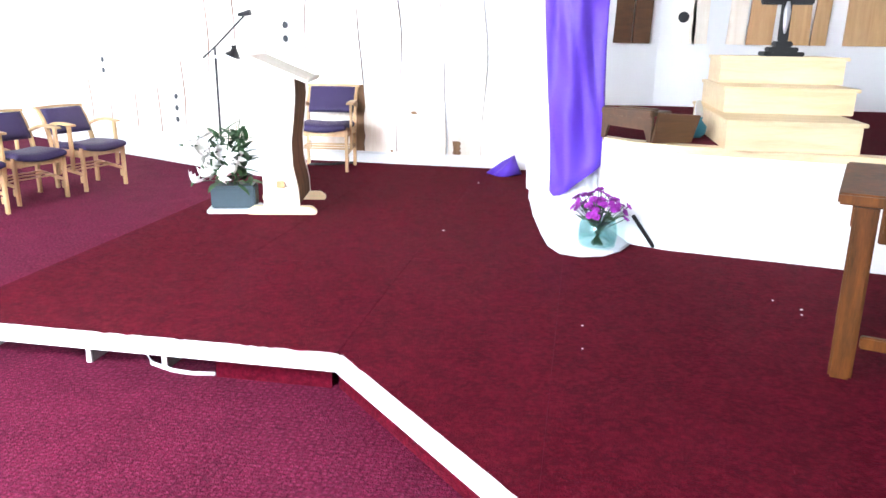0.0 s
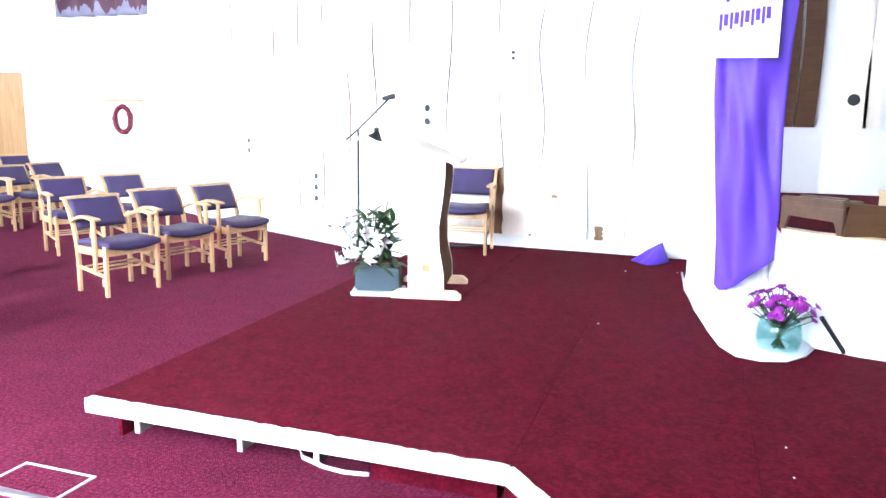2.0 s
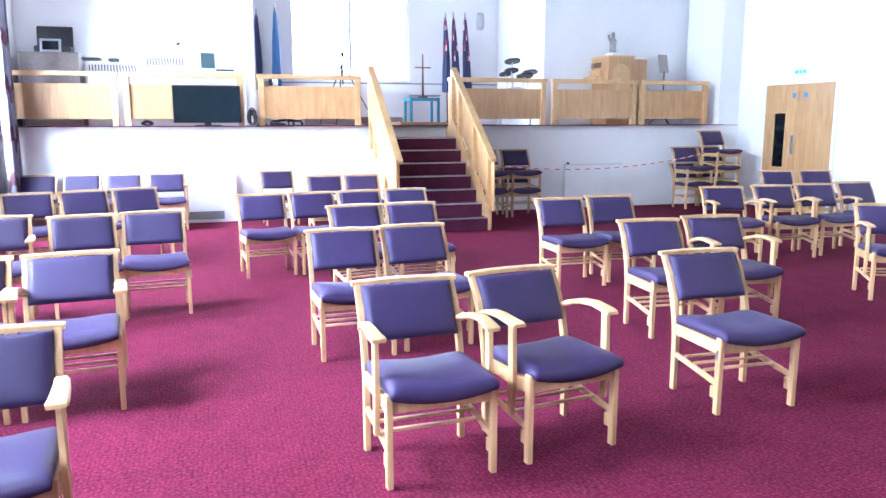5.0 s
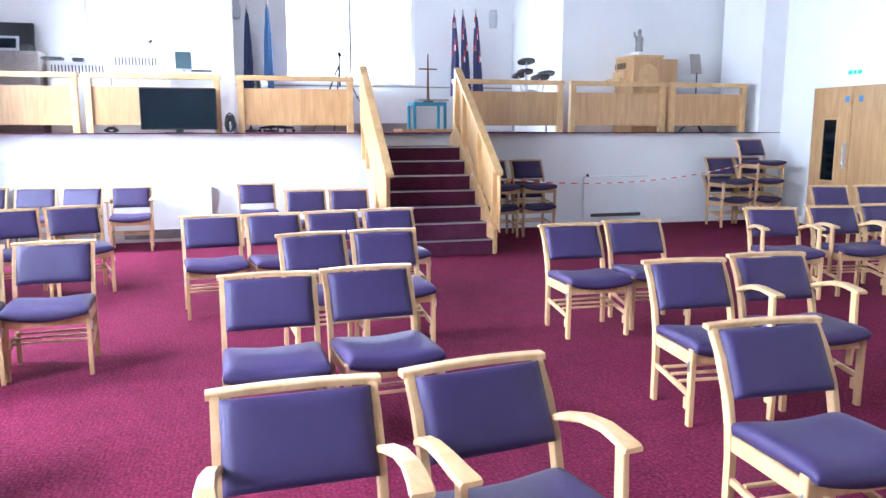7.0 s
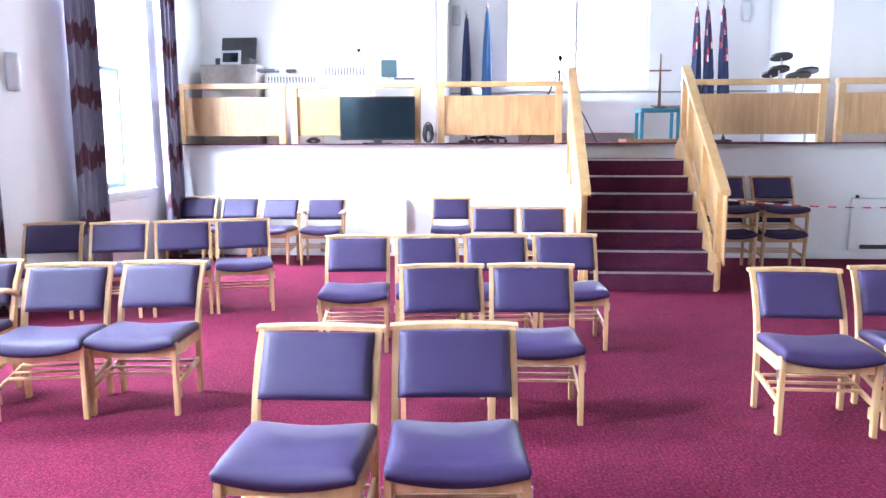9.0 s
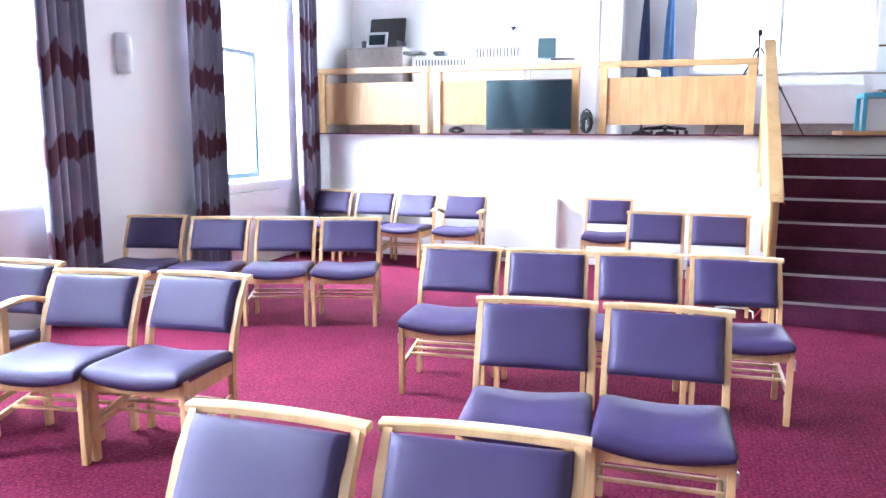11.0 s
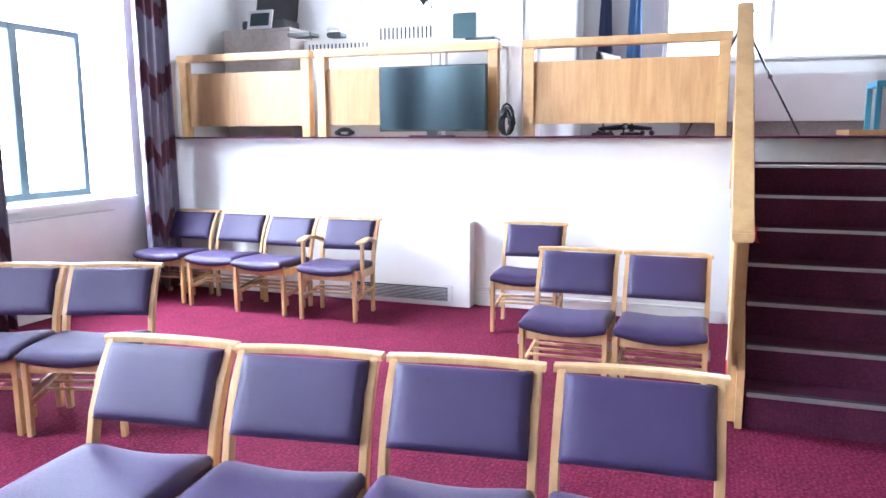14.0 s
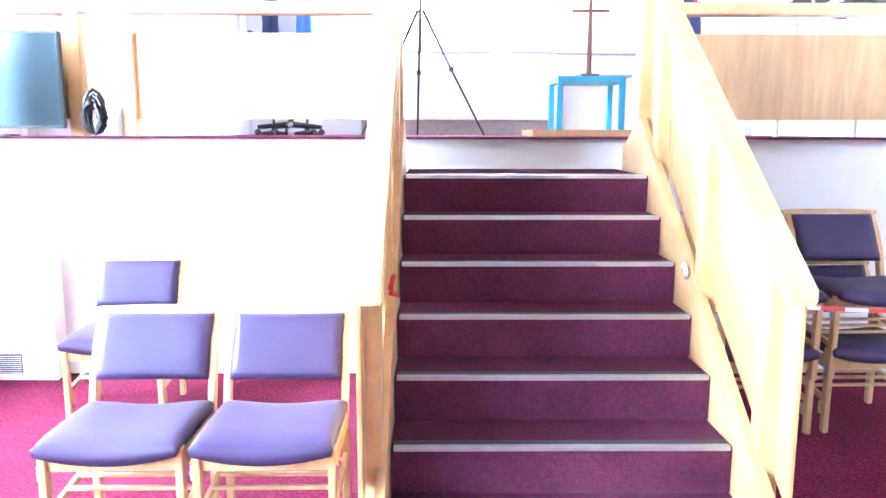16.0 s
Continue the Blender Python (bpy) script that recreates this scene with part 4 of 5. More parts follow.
tri = thing("tripod", pose(-16.0, 3.70, H), "black camera tripod standing by the window", "tripod")
for a in (66, 184, 306):
    c, s = math.cos(radians(a)), math.sin(radians(a))
    leg = part("leg", tube([(0.66 * c, 0.66 * s, 0.0), (0.32 * c, 0.32 * s, 0.62), (0.03 * c, 0.03 * s, 1.17)], [0.009, 0.012, 0.016], 6), BLACK, tri)
    part("clamp", box(0.32 * c - 0.022, 0.32 * c + 0.022, 0.32 * s - 0.022, 0.32 * s + 0.022, 0.6, 0.64, 0.004), BLACK, leg)
part("column", tube([(0, 0, 0.8), (0, 0, 1.36)], 0.014), BLACK, tri)
part("head", box(-0.035, 0.035, -0.03, 0.03, 1.33, 1.42, 0.01), BLACK, tri)
part("pan_handle", tube([(0, 0.02, 1.37), (0.1, 0.16, 1.28)], 0.008), BLACK, tri)

tbl = thing("side_table", pose(-15.72, 5.24, H + 0.055), "small turquoise painted side table", "table")
part("top", box(-0.27, 0.27, -0.305, 0.305, 0.42, 0.475, 0.004), CYAN, tbl)
for x in (-0.245, 0.245):
    for y in (-0.28, 0.28):
        part("leg", box(x - 0.025, x + 0.025, y - 0.025, y + 0.025, 0, 0.42, 0.003), CYAN, tbl)
plinth = tagged(part("wooden_board", box(-16.15, -15.3, 4.7, 5.75, H, H + 0.055, 0.005), OAK), "reddish wooden board lying under the small table", "board")
cr = thing("standing_cross", pose(-15.7, 5.26, H + 0.53), "slender wooden standing cross on the small table", "cross")
part("base", box(-0.07, 0.07, -0.085, 0.085, 0, 0.035, 0.005), DARKWOOD, cr)
part("upright", tube([(0, 0, 0.03), (0, 0, 0.86)], [0.026, 0.010], 4), TABLEWOOD, cr)
part("crossbar", box(-0.011, 0.011, -0.17, 0.17, 0.585, 0.608, 0.002), TABLEWOOD, cr)
heater = thing("storage_heater", None, "long white radiator case under the alcove window", "radiator")
part("case", box(-16.99, -16.72, 3.0, 5.15, H + 0.16, H + 0.72, 0.01), PAINT, heater)
part("plinth", box(-16.99, -16.78, 3.05, 5.1, H, H + 0.16), GREYWOOD, heater)
ledge = structure("trim_ledge", box(-16.998, -16.94, 1.82, 7.33, H + 0.86, H + 0.885, 0.004), GREYWOOD, "grey ledge below the alcove window", category="trim")
ledge2 = structure("trim_shelf", box(-16.99, -16.6, 5.3, 5.9, H + 0.60, H + 0.63, 0.004), GREYWOOD, "small grey shelf in the alcove", category="trim")


def flag(m, height, cloth, seed, label, stripes=()):
    rnd = random.Random(seed)
    ob = thing("flag", m, label, "flag", "furled flags")
    part("pole", tube([(0, 0, 0), (0, 0, height)], 0.014), DARKWOOD, ob)
    part("finial", lathe([(0.004, height), (0.03, height + 0.02), (0.022, height + 0.06), (0.002, height + 0.1)], 10), STEEL, ob, "metal finial")
    part("foot", lathe([(0.14, 0), (0.14, 0.03), (0.03, 0.05), (0.02, 0.1)], 16), BLACK, ob)
    bm = bmesh.new()
    rings = []
    for j in range(15):
        v = j / 14
        r = 0.022 + 0.062 * v ** 0.7
        ph = rnd.uniform(0, 0.6)
        rings.append([bm.verts.new(((r * (1 + 0.35 * math.sin(5 * a + 3 * v + ph))) * math.cos(a), r * (1 + 0.35 * math.sin(5 * a + 3 * v + ph)) * math.sin(a), height - 0.06 - v * (height - 0.75))) for a in (2 * math.pi * i / 20 for i in range(20))])
    mats = [cloth] + list(stripes)
    for j, (a, b) in enumerate(zip(rings, rings[1:])):
        for i in range(20):
            f = bm.faces.new((a[i], a[(i + 1) % 20], b[(i + 1) % 20], b[i]))
            if stripes:
                k = (i + 2 * j) % 9
                f.material_index = 1 if (k < 2 and j < 8) else (2 if k == 2 and j < 8 and j % 2 else 0)
    part("cloth", bm, mats, ob, smooth=True)
    return ob


flag(pose(-16.75, 2.12, H), 2.2, NAVY, 1, "furled dark navy flag on a pole")
flag(pose(-16.72, 2.48, H), 2.3, FLAGBLUE, 2, "furled blue flag on a pole")
for k, y in enumerate((6.03, 6.27, 6.51)):
    flag(pose(-16.5, y, H, -0.6 * (k - 1), -3, 60 * k), 2.25, NAVY, 5 + k, "furled navy flag with red and white crosses", (FLAGRED, TAPEW))

drum = thing("drum_kit", pose(-14.35, 6.74, H), "compact electronic drum kit with black pads", "drum kit")
for x, y, z, r in ((0, -0.1, 1.18, 0.15), (0.1, -0.16, 1.0, 0.14), (0.05, 0.24, 0.98, 0.15), (0.25, 0.05, 0.9, 0.16), (-0.1, -0.2, 0.95, 0.12)):
    pad = part("pad", moved(lathe([(r, -0.015), (r, 0.015), (r * 0.85, 0.022), (0.02, 0.028)], 24), Matrix.Translation((x, y, z)) @ Matrix.Rotation(radians(-14), 4, "Y")), BLACK, drum, smooth=False)
    part("arm", tube([(x, y, z - 0.01), (x * 0.5, y * 0.7, 0.6)], 0.012), GREY, pad)
part("rack", tube([(-0.05, -0.3, 0.0), (-0.05, -0.3, 0.65), (0.0, 0.0, 0.7), (-0.05, 0.3, 0.65), (-0.05, 0.3, 0.0)], 0.02), GREY, drum)

organ = thing("organ", pose(-13.85, 8.38, H), "oak electric organ seen end-on behind the railing", "organ")
case = part("case", box(-1.68, 0.0, 0.0, 0.55, 0.0, 1.265, 0.006), OAK, organ)
part("lid", box(-1.70, 0.02, -0.02, 0.565, 1.265, 1.29, 0.004), OAK_RAIL, organ)
part("rear_case", box(-1.6, -0.05, 0.552, 0.86, 0.0, 1.235, 0.006), OAK, organ)
part("arch_panel", moved(prism([(0.10, 0.35), (0.45, 0.35)] + [(0.275 + 0.175 * math.cos(a), 1.0 + 0.14 * math.sin(a)) for a in (math.pi * k / 10 for k in range(11))], 0.0005, 0.008, 0.002), Matrix(((0, 0, 1, 0), (1, 0, 0, 0), (0, 1, 0, 0), (0, 0, 0, 1)))), OAK_RAIL, case, "arched end panel")
part("fallboard", side_prism([(-1.5, 0.92), (-0.22, 0.92), (-0.22, 1.04), (-1.5, 1.04)], -0.05, -0.002, 0.006), BEECH, organ)
for k in range(3):
    part("stop_panel", box(-1.3 + 0.36 * k, -1.0 + 0.36 * k, -0.012, -0.001, 1.08, 1.18, 0.003), DARKWOOD, organ)
part("key_slip", box(-1.55, -0.15, -0.18, -0.002, 0.84, 0.915, 0.006), OAK_RAIL, organ)
books = tagged(part("songbook_pile", box(-0.12, 0.12, -0.15, 0.15, 0, 0.035, 0.003, box(-0.1, 0.1, -0.13, 0.12, 0.036, 0.06, 0.003)), TAPEW), "pale songbooks piled on the organ", "books")
books.matrix_basis = pose(-14.02, 8.6, H + 1.29, 0, 0, 8)
folder = tagged(part("folder", box(-0.1, 0.1, -0.06, 0.06, 0, 0.03, 0.004), BLACK), "dark folder lying on the organ lid", "folder")
folder.matrix_basis = pose(-15.1, 8.5, H + 1.29, 0, 0, 20)
bm = lathe([(0.085, 0), (0.085, 0.02), (0.06, 0.035), (0.07, 0.10), (0.062, 0.22), (0.072, 0.31), (0.05, 0.36), (0.024, 0.38), (0.036, 0.42), (0.034, 0.46), (0.008, 0.49)], 16)
tube([(0.0, -0.05, 0.32), (0.02, -0.10, 0.37), (0.02, -0.115, 0.43)], [0.026, 0.02, 0.016], 8, bm)
statue = tagged(part("statuette", bm, STONE, smooth=True), "grey robed statuette with a raised arm on the organ", "statuette")
statue.matrix_basis = pose(-14.35, 8.74, H + 1.29)
stand = thing("music_stand", pose(-13.9, 9.62, H), "dark folding music stand", "music stand")
part("plate", moved(box(-0.01, 0.01, -0.1, 0.1, 0, 0.35, 0.004), Matrix.Translation((0, 0, 1.0)) @ Matrix.Rotation(radians(-15), 4, "Y")), GREYWOOD, stand)
part("pole", tube([(0, 0, 0.1), (0, 0, 1.02)], 0.012), BLACK, stand)
for a in (0, 120, 240):
    part("foot", tube([(0, 0, 0.25), (0.25 * math.cos(radians(a)), 0.25 * math.sin(radians(a)), 0.012)], 0.01), BLACK, stand)

# ---- barrier tape ----
tape = thing("barrier_tape", None, "red and white barrier tape slung across the corner", "tape")
P, Q = Vector((-11.16, 5.09, 0.93)), Vector((-12.4, 9.55, 1.0))
N = 44
for k in range(N):
    a, b = k / N, (k + 1) / N
    pa, pb = P.lerp(Q, a) - Vector((0, 0, 0.62 * a * (1 - a))), P.lerp(Q, b) - Vector((0, 0, 0.62 * b * (1 - b)))
    bm = bmesh.new()
    v = [bm.verts.new(p + Vector((o, 0, h))) for p in (pa, pb) for o in (-0.0015, 0.0015) for h in (-0.007, 0.007)]
    for f in ((0, 1, 3, 2), (4, 6, 7, 5), (0, 4, 5, 1), (2, 3, 7, 6), (0, 2, 6, 4), (1, 5, 7, 3)):
        bm.faces.new([v[i] for i in f])
    part("stripe", bm, TAPER if k % 2 else TAPEW, tape)
tail = thing("tape_tail", None, "loose end of red and white tape on the stair post", "tape")
pts = [(-11.09, 3.59, 0.45), (-11.08, 3.585, 0.34), (-11.08, 3.59, 0.22), (-11.08, 3.58, 0.10), (-11.12, 3.53, 0.012), (-11.36, 3.54, 0.008), (-11.46, 3.50, 0.01), (-11.47, 3.38, 0.012), (-11.44, 3.24, 0.01), (-11.5, 3.33, 0.014), (-11.56, 3.38, 0.012)]
for k, (a, b) in enumerate(zip(pts, pts[1:])):
    part("stripe", tube([a, b], 0.004 if k < 4 else 0.007, 6), TAPER if k % 2 and k < 4 else TAPEW, tail)
knot = tagged(part("tape_knot", tube([(-11.22, 3.685, 0.98), (-11.20, 3.70, 1.03), (-11.18, 3.69, 0.97), (-11.22, 3.71, 0.95), (-11.19, 3.69, 1.0)], 0.009, 6), TAPER, smooth=True), "knot of red tape tied to the stair rail", "tape")

# ---- north wall: wreath, high curtain, boards ----
wr = thing("wreath", on_wall(-8.78, 0.03, 1.41), "dark red beaded wreath on the white wall", "wreath")
rnd = random.Random(3)
for k in range(30):
    a = 2 * math.pi * k / 30
    c = Vector((0.16 * math.cos(a), -0.01, 0.21 * math.sin(a)))
    bm = bmesh.new()
    bmesh.ops.create_icosphere(bm, subdivisions=1, radius=0.042)
    for v in bm.verts:
        v.co = v.co * rnd.uniform(0.8, 1.25) + c
    part("bead", bm, RED, wr, smooth=True)
part("ring", tube([(0.16 * math.cos(a), 0, 0.21 * math.sin(a)) for a in (2 * math.pi * k / 24 for k in range(25))], 0.018), RED, wr)
br = tagged(part("wall_bracket", box(-0.40, 0.40, -0.05, 0.0, 0, 0.045, 0.004), BEECH), "pale wooden rail on the wall above the wreath", "rail")
br.matrix_basis = on_wall(-8.78, 0.002, 1.70)
curtain(0, 2.5, -0.09, 3.08, 4.6, 9, on_wall(-10.1, 0.0), "grey-blue curtain with maroon bands high on the wall")

SEGS = [(Vector((-6.1, 9.75)), Vector((-5.2, 9.28))), (Vector((-5.2, 9.28)), Vector((-3.2, 8.33))), (Vector((-3.2, 8.33)), Vector((-2.2, 7.94))), (Vector((-2.2, 7.94)), Vector((0.5, 7.88)))]


def along(s):
    for p, q in SEGS:
        l = (q - p).length
        if s <= l or q is SEGS[-1][1]:
            t = (q - p).normalized()
            return p + t * s, Vector((t.y, -t.x))
        s -= l


rnd = random.Random(11)
TOTAL = sum((q - p).length for p, q in SEGS)
cuts, s = [0.0], 0.0
while s < TOTAL - 0.6:
    s += rnd.uniform(0.40, 0.58)
    cuts.append(s)
cuts.append(TOTAL)
phase = [(rnd.uniform(0, 6.3), rnd.uniform(0.8, 1.7), rnd.uniform(0.02, 0.045)) for _ in cuts]
panelling = thing("board_panelling", None, "pale waney-edged timber boards lining the wall", "panelling", kind="structure")
for k in range(len(cuts) - 1):
    bm = bmesh.new()
    rings = []
    for j in range(25):
        z = 0.36 + 3.4 * j / 24
        e = []
        for c, sgn in ((k, 1), (k + 1, -1)):
            ph, fr, am = phase[c]
            s = cuts[c] + (am * math.sin(z * fr * 2.4 + ph) + 0.3 * am * math.sin(z * 5.1 + ph * 2) if 0 < c < len(cuts) - 1 else 0) + sgn * (0.006 + 0.005 * math.sin(z * 3 + ph))
            e.append(s)
        ring = []
        for s, off in ((e[0], 0.004), (e[0], 0.028), (e[1], 0.028), (e[1], 0.004)):
            p, n = along(min(max(s, 0), TOTAL))
            ring.append(bm.verts.new((p.x + n.x * off, p.y + n.y * off, z)))
        rings.append(ring)
    for a, b in zip(rings, rings[1:]):
        for i in range(4):
            f = bm.faces.new((a[i], a[(i + 1) % 4], b[(i + 1) % 4], b[i]))
            f.material_index = 1 if i in (0, 2) else 0
    bm.faces.new(rings[0][::-1]), bm.faces.new(rings[-1])
    part("board", bm, [BOARD, BARK], panelling)
for x, z in ((-5.30, 1.18), (-5.30, 1.05), (-3.95, 0.80), (-3.95, 0.665), (-3.95, 0.53), (-2.27, 1.61), (-2.27, 1.475)):
    for p, q in SEGS:
        if p.x <= x <= q.x:
            nn = (q - p).normalized()
            y = p.y + (x - p.x) * nn.y / nn.x
    bm = lathe([(0.034, 0.0), (0.034, 0.004), (0.028, 0.005), (0.005, 0.006)], 18)
    moved(bm, Matrix.Translation((x + nn.y * 0.029, y - nn.x * 0.029, z)) @ Matrix.Rotation(math.atan2(nn.y, nn.x), 4, "Z") @ Matrix.Rotation(radians(90), 4, "X"))
    part("knot_disc", bm, RUBBER_AND_SHADE, panelling, "dark round disc set in the boards")

for x0, x1, z0, z1 in ((-1.555, -1.43, 0.365, 1.035), (-0.515, -0.43, 0.365, 0.50), (-0.95, -0.88, 0.755, 0.785), (-1.17, -1.13, 0.362, 0.385)):
    rr = random.Random(int(-1000 * x0))
    rim = [(x1 + rr.uniform(-0.02, 0.004), z0 + (z1 - z0) * k / 9) for k in range(10)] + [(x0 + rr.uniform(-0.004, 0.012), z1 - (z1 - z0) * k / 9) for k in range(10)]
    bm = moved(prism(rim, 0.0, 0.004), Matrix.Rotation(radians(90), 4, "X"))
    part("bark_patch", bm, BARK_PALE, panelling, "patch of brown bark left on a board").location = (0, 7.94 - 0.06 * (x0 + 2.2) / 2.7 - 0.029, 0)
wall_hook = thing("wall_bracket_pair", pose(-1.377, 7.87, 2.08), "two small black fixings on the boarded wall", "bracket")
for z in (0.0, 0.055):
    part("fixing", box(-0.014, 0.014, -0.012, 0.022, z, z + 0.028, 0.004), BLACK, wall_hook)

# boards hung on the stage wall
for k, (a, b, mat) in enumerate(((1.02, 1.19, DARKWOOD), (1.205, 1.37, DARKWOOD), (1.56, 1.76, BOARD), (1.765, 1.90, BOARD), (2.06, 2.22, BOARD), (2.25, 2.47, OAK), (2.60, 2.78, OAK), (2.80, 2.93, OAK), (3.06, 3.24, OAK), (3.27, 3.5, OAK))):
    rr = random.Random(40 + k)
    ph = rr.uniform(0, 6)
    bm = bmesh.new()
    rings = []
    for j in range(13):
        z = 1.48 + 1.9 * j / 12
        w = 0.02 * math.sin(z * 2.6 + ph)
        yw = 7.8 + max(0, min(1, (a - 0.5) / 0.92)) * 0.15
        yv = 7.8 + max(0, min(1, (b - 0.5) / 0.92)) * 0.15
        rings.append([bm.verts.new(c) for c in ((a + w, yw - 0.004, z), (a + w, yw - 0.035, z), (b + w * 0.7, yv - 0.035, z), (b + w * 0.7, yv - 0.004, z))])
    for q0, q1 in zip(rings, rings[1:]):
        for i in range(4):
            bm.faces.new((q0[i], q0[(i + 1) % 4], q1[(i + 1) % 4], q1[i]))
    bm.faces.new(rings[0][::-1]), bm.faces.new(rings[-1])
    tagged(part("wall_board", bm, mat), "vertical waney-edged board hung on the stage wall", "board", "boards on the stage wall").matrix_basis = pose(STAGE_X, STAGE_Y, 0)
disc = tagged(part("knot_hole", moved(lathe([(0.05, 0), (0.05, 0.004), (0.01, 0.006)], 20), Matrix.Translation((1.66, 7.914, 1.72)) @ Matrix.Rotation(radians(90), 4, "X")), BLACK), "round black plug in a wall board", "plug").matrix_basis = pose(STAGE_X, STAGE_Y, 0)

# ---- on the stage ----
tier = thing("step_unit", pose(STAGE_X, STAGE_Y, 0), "three-tiered pale oak step unit on the stage", "step unit")
for k, (y0, z1, x0, x1) in enumerate(((4.87, 1.075, 1.60, 2.326), (5.33, 1.237, 1.65, 2.41), (5.77, 1.413, 1.68, 2.46))):
    zb = SH if k == 0 else (1.075, 1.237)[k - 1]
    part("riser_box", box(x0, x1, y0, 6.25, zb + 0.001, z1 - 0.022, 0.003), PALE_OAK, tier)
    part("tread", box(x0 - 0.012, x1 + 0.02, y0 - 0.018, 6.26, z1 - 0.022, z1, 0.004), PALE_OAK, tier)
cx = thing("altar_cross", pose(2.08, 6.11, 1.413), "dark carved standing cross on a stepped base", "cross")
part("base", box(-0.13, 0.13, -0.1, 0.1, 0.0, 0.03, 0.006), BLACK, cx)
part("base_step", box(-0.095, 0.095, -0.075, 0.075, 0.03, 0.06, 0.006), BLACK, cx)
part("base_top", box(-0.06, 0.06, -0.05, 0.05, 0.06, 0.10, 0.008), BLACK, cx)
part("upright", box(-0.032, 0.032, -0.02, 0.02, 0.10, 0.62, 0.005), BLACK, cx)
part("crossbar", box(-0.17, 0.17, -0.02, 0.02, 0.34, 0.39, 0.008), BLACK, cx)
part("relief", lathe([(0.006, 0.15), (0.018, 0.2), (0.024, 0.3), (0.01, 0.36)], 10), STEEL, cx, "small silvery relief").location = (0, -0.03, 0)
bench = thing("kneeling_desk", pose(1.171, 5.165, SH, 0, 0, 25), "low brown wooden kneeling desk with an arched side on the stage", "kneeling desk")
part("end_panel", moved(prism([(0.0, 0.0), (0.27, 0.0), (0.32, 0.165), (0.035, 0.185)], 0.0, 0.028, 0.003), Matrix.Rotation(radians(90), 4, "X")), DARKWOOD, bench)
long = Matrix.Rotation(radians(118), 4, "Z")
part("side_board", moved(side_prism([(0.0, 0.0), (0.03, 0.0), (0.05, 0.075), (0.32, 0.085), (0.34, 0.0), (0.37, 0.0), (0.37, 0.15), (0.0, 0.15)], -0.028, -0.002, 0.003), long), DARKWOOD, bench)
part("moulding", moved(box(0.0, 0.37, -0.04, 0.012, 0.15, 0.195, 0.008), long), DARKWOOD, bench)
part("board", moved(box(0.03, 0.37, -0.27, -0.042, 0.155, 0.178, 0.004), long), DARKWOOD, bench)
part("book_rest", moved(box(0.06, 0.34, -0.17, -0.13, 0.178, 0.196, 0.005), long), DARKWOOD, bench)
pot = thing("small_vase", pose(1.49, 5.55, SH), "small teal vase with a pale paper fan", "vase")
part("body", lathe([(0.035, 0), (0.06, 0.03), (0.065, 0.07), (0.03, 0.11), (0.035, 0.13)], 18), CYAN, pot, smooth=True)
part("fan", moved(lathe([(0.07, -0.003), (0.07, 0.003), (0.01, 0.006)], 20), Matrix.Translation((0.005, 0, 0.17)) @ Matrix.Rotation(radians(70), 4, "X") @ Matrix.Rotation(radians(62), 4, "Y")), WHITECLOTH, pot)

# ---- draped cloths ----
def smooth01(t):
    t = max(0.0, min(1.0, t))
    return t * t * (3 - 2 * t)


base_line = [(0.36, 7.05), (0.40, 6.4), (0.48, 5.75), (0.56, 5.25), (0.62, 4.95), (0.70, 4.78), (0.82, 4.74), (0.95, 4.78), (1.06, 4.92), (1.12, 5.08)]
bm = bmesh.new()
rings = []
for j in range(19):
    v = j / 18
    z = PH + 0.006 + (2.9 - PH) * v ** 1.6
    k = smooth01(min(1, (z - PH) / 0.24)) ** 0.55
    ring = []
    for i in range(55):
        u = i / 54 * (len(base_line) - 1)
        a = min(int(u), len(base_line) - 2)
        f = u - a
        bx, by = (base_line[a][m] * (1 - f) + base_line[a + 1][m] * f for m in (0, 1))
        tx = 0.40 + 0.52 * i / 54
        ty = 5.86 - 0.10 * math.sin(math.pi * i / 54) + 0.012 * math.sin(i * 0.9)
        fold = 0.008 * math.sin(i * 0.5 + 2 * v) * (1 - abs(2 * k - 1)) + 0.004 * math.sin(i * 0.9 + v * 7) * (1 - k)
        ring.append(bm.verts.new((bx + (tx - bx) * k + fold, by + (ty - by) * k + fold, z)))
    rings.append(ring)
for a, b in zip(rings, rings[1:]):
    for i in range(54):
        bm.faces.new((a[i], a[i + 1], b[i + 1], b[i]))
drape = thing("white_drape", pose(STAGE_X, STAGE_Y, 0), "white sheet draped from a stand down to the carpet", "cloth")
part("sheet", bm, WHITECLOTH, drape, smooth=True).modifiers.new("thick", "SOLIDIFY").thickness = 0.008
part("hem", tube([(x, y, PH + 0.011) for x, y in base_line], 0.009, 6), WHITECLOTH, drape, "rolled hem on the carpet", True)
poles = thing("drape_stand", pose(STAGE_X, STAGE_Y, 0), "slim stand that carries the drapes", "stand")
part("pole", tube([(0.68, 5.92, PH), (0.68, 5.92, 3.0)], 0.02), BLACK, poles)
part("bar", tube([(0.38, 5.90, 2.96), (0.98, 5.90, 2.96)], 0.016), BLACK, poles)

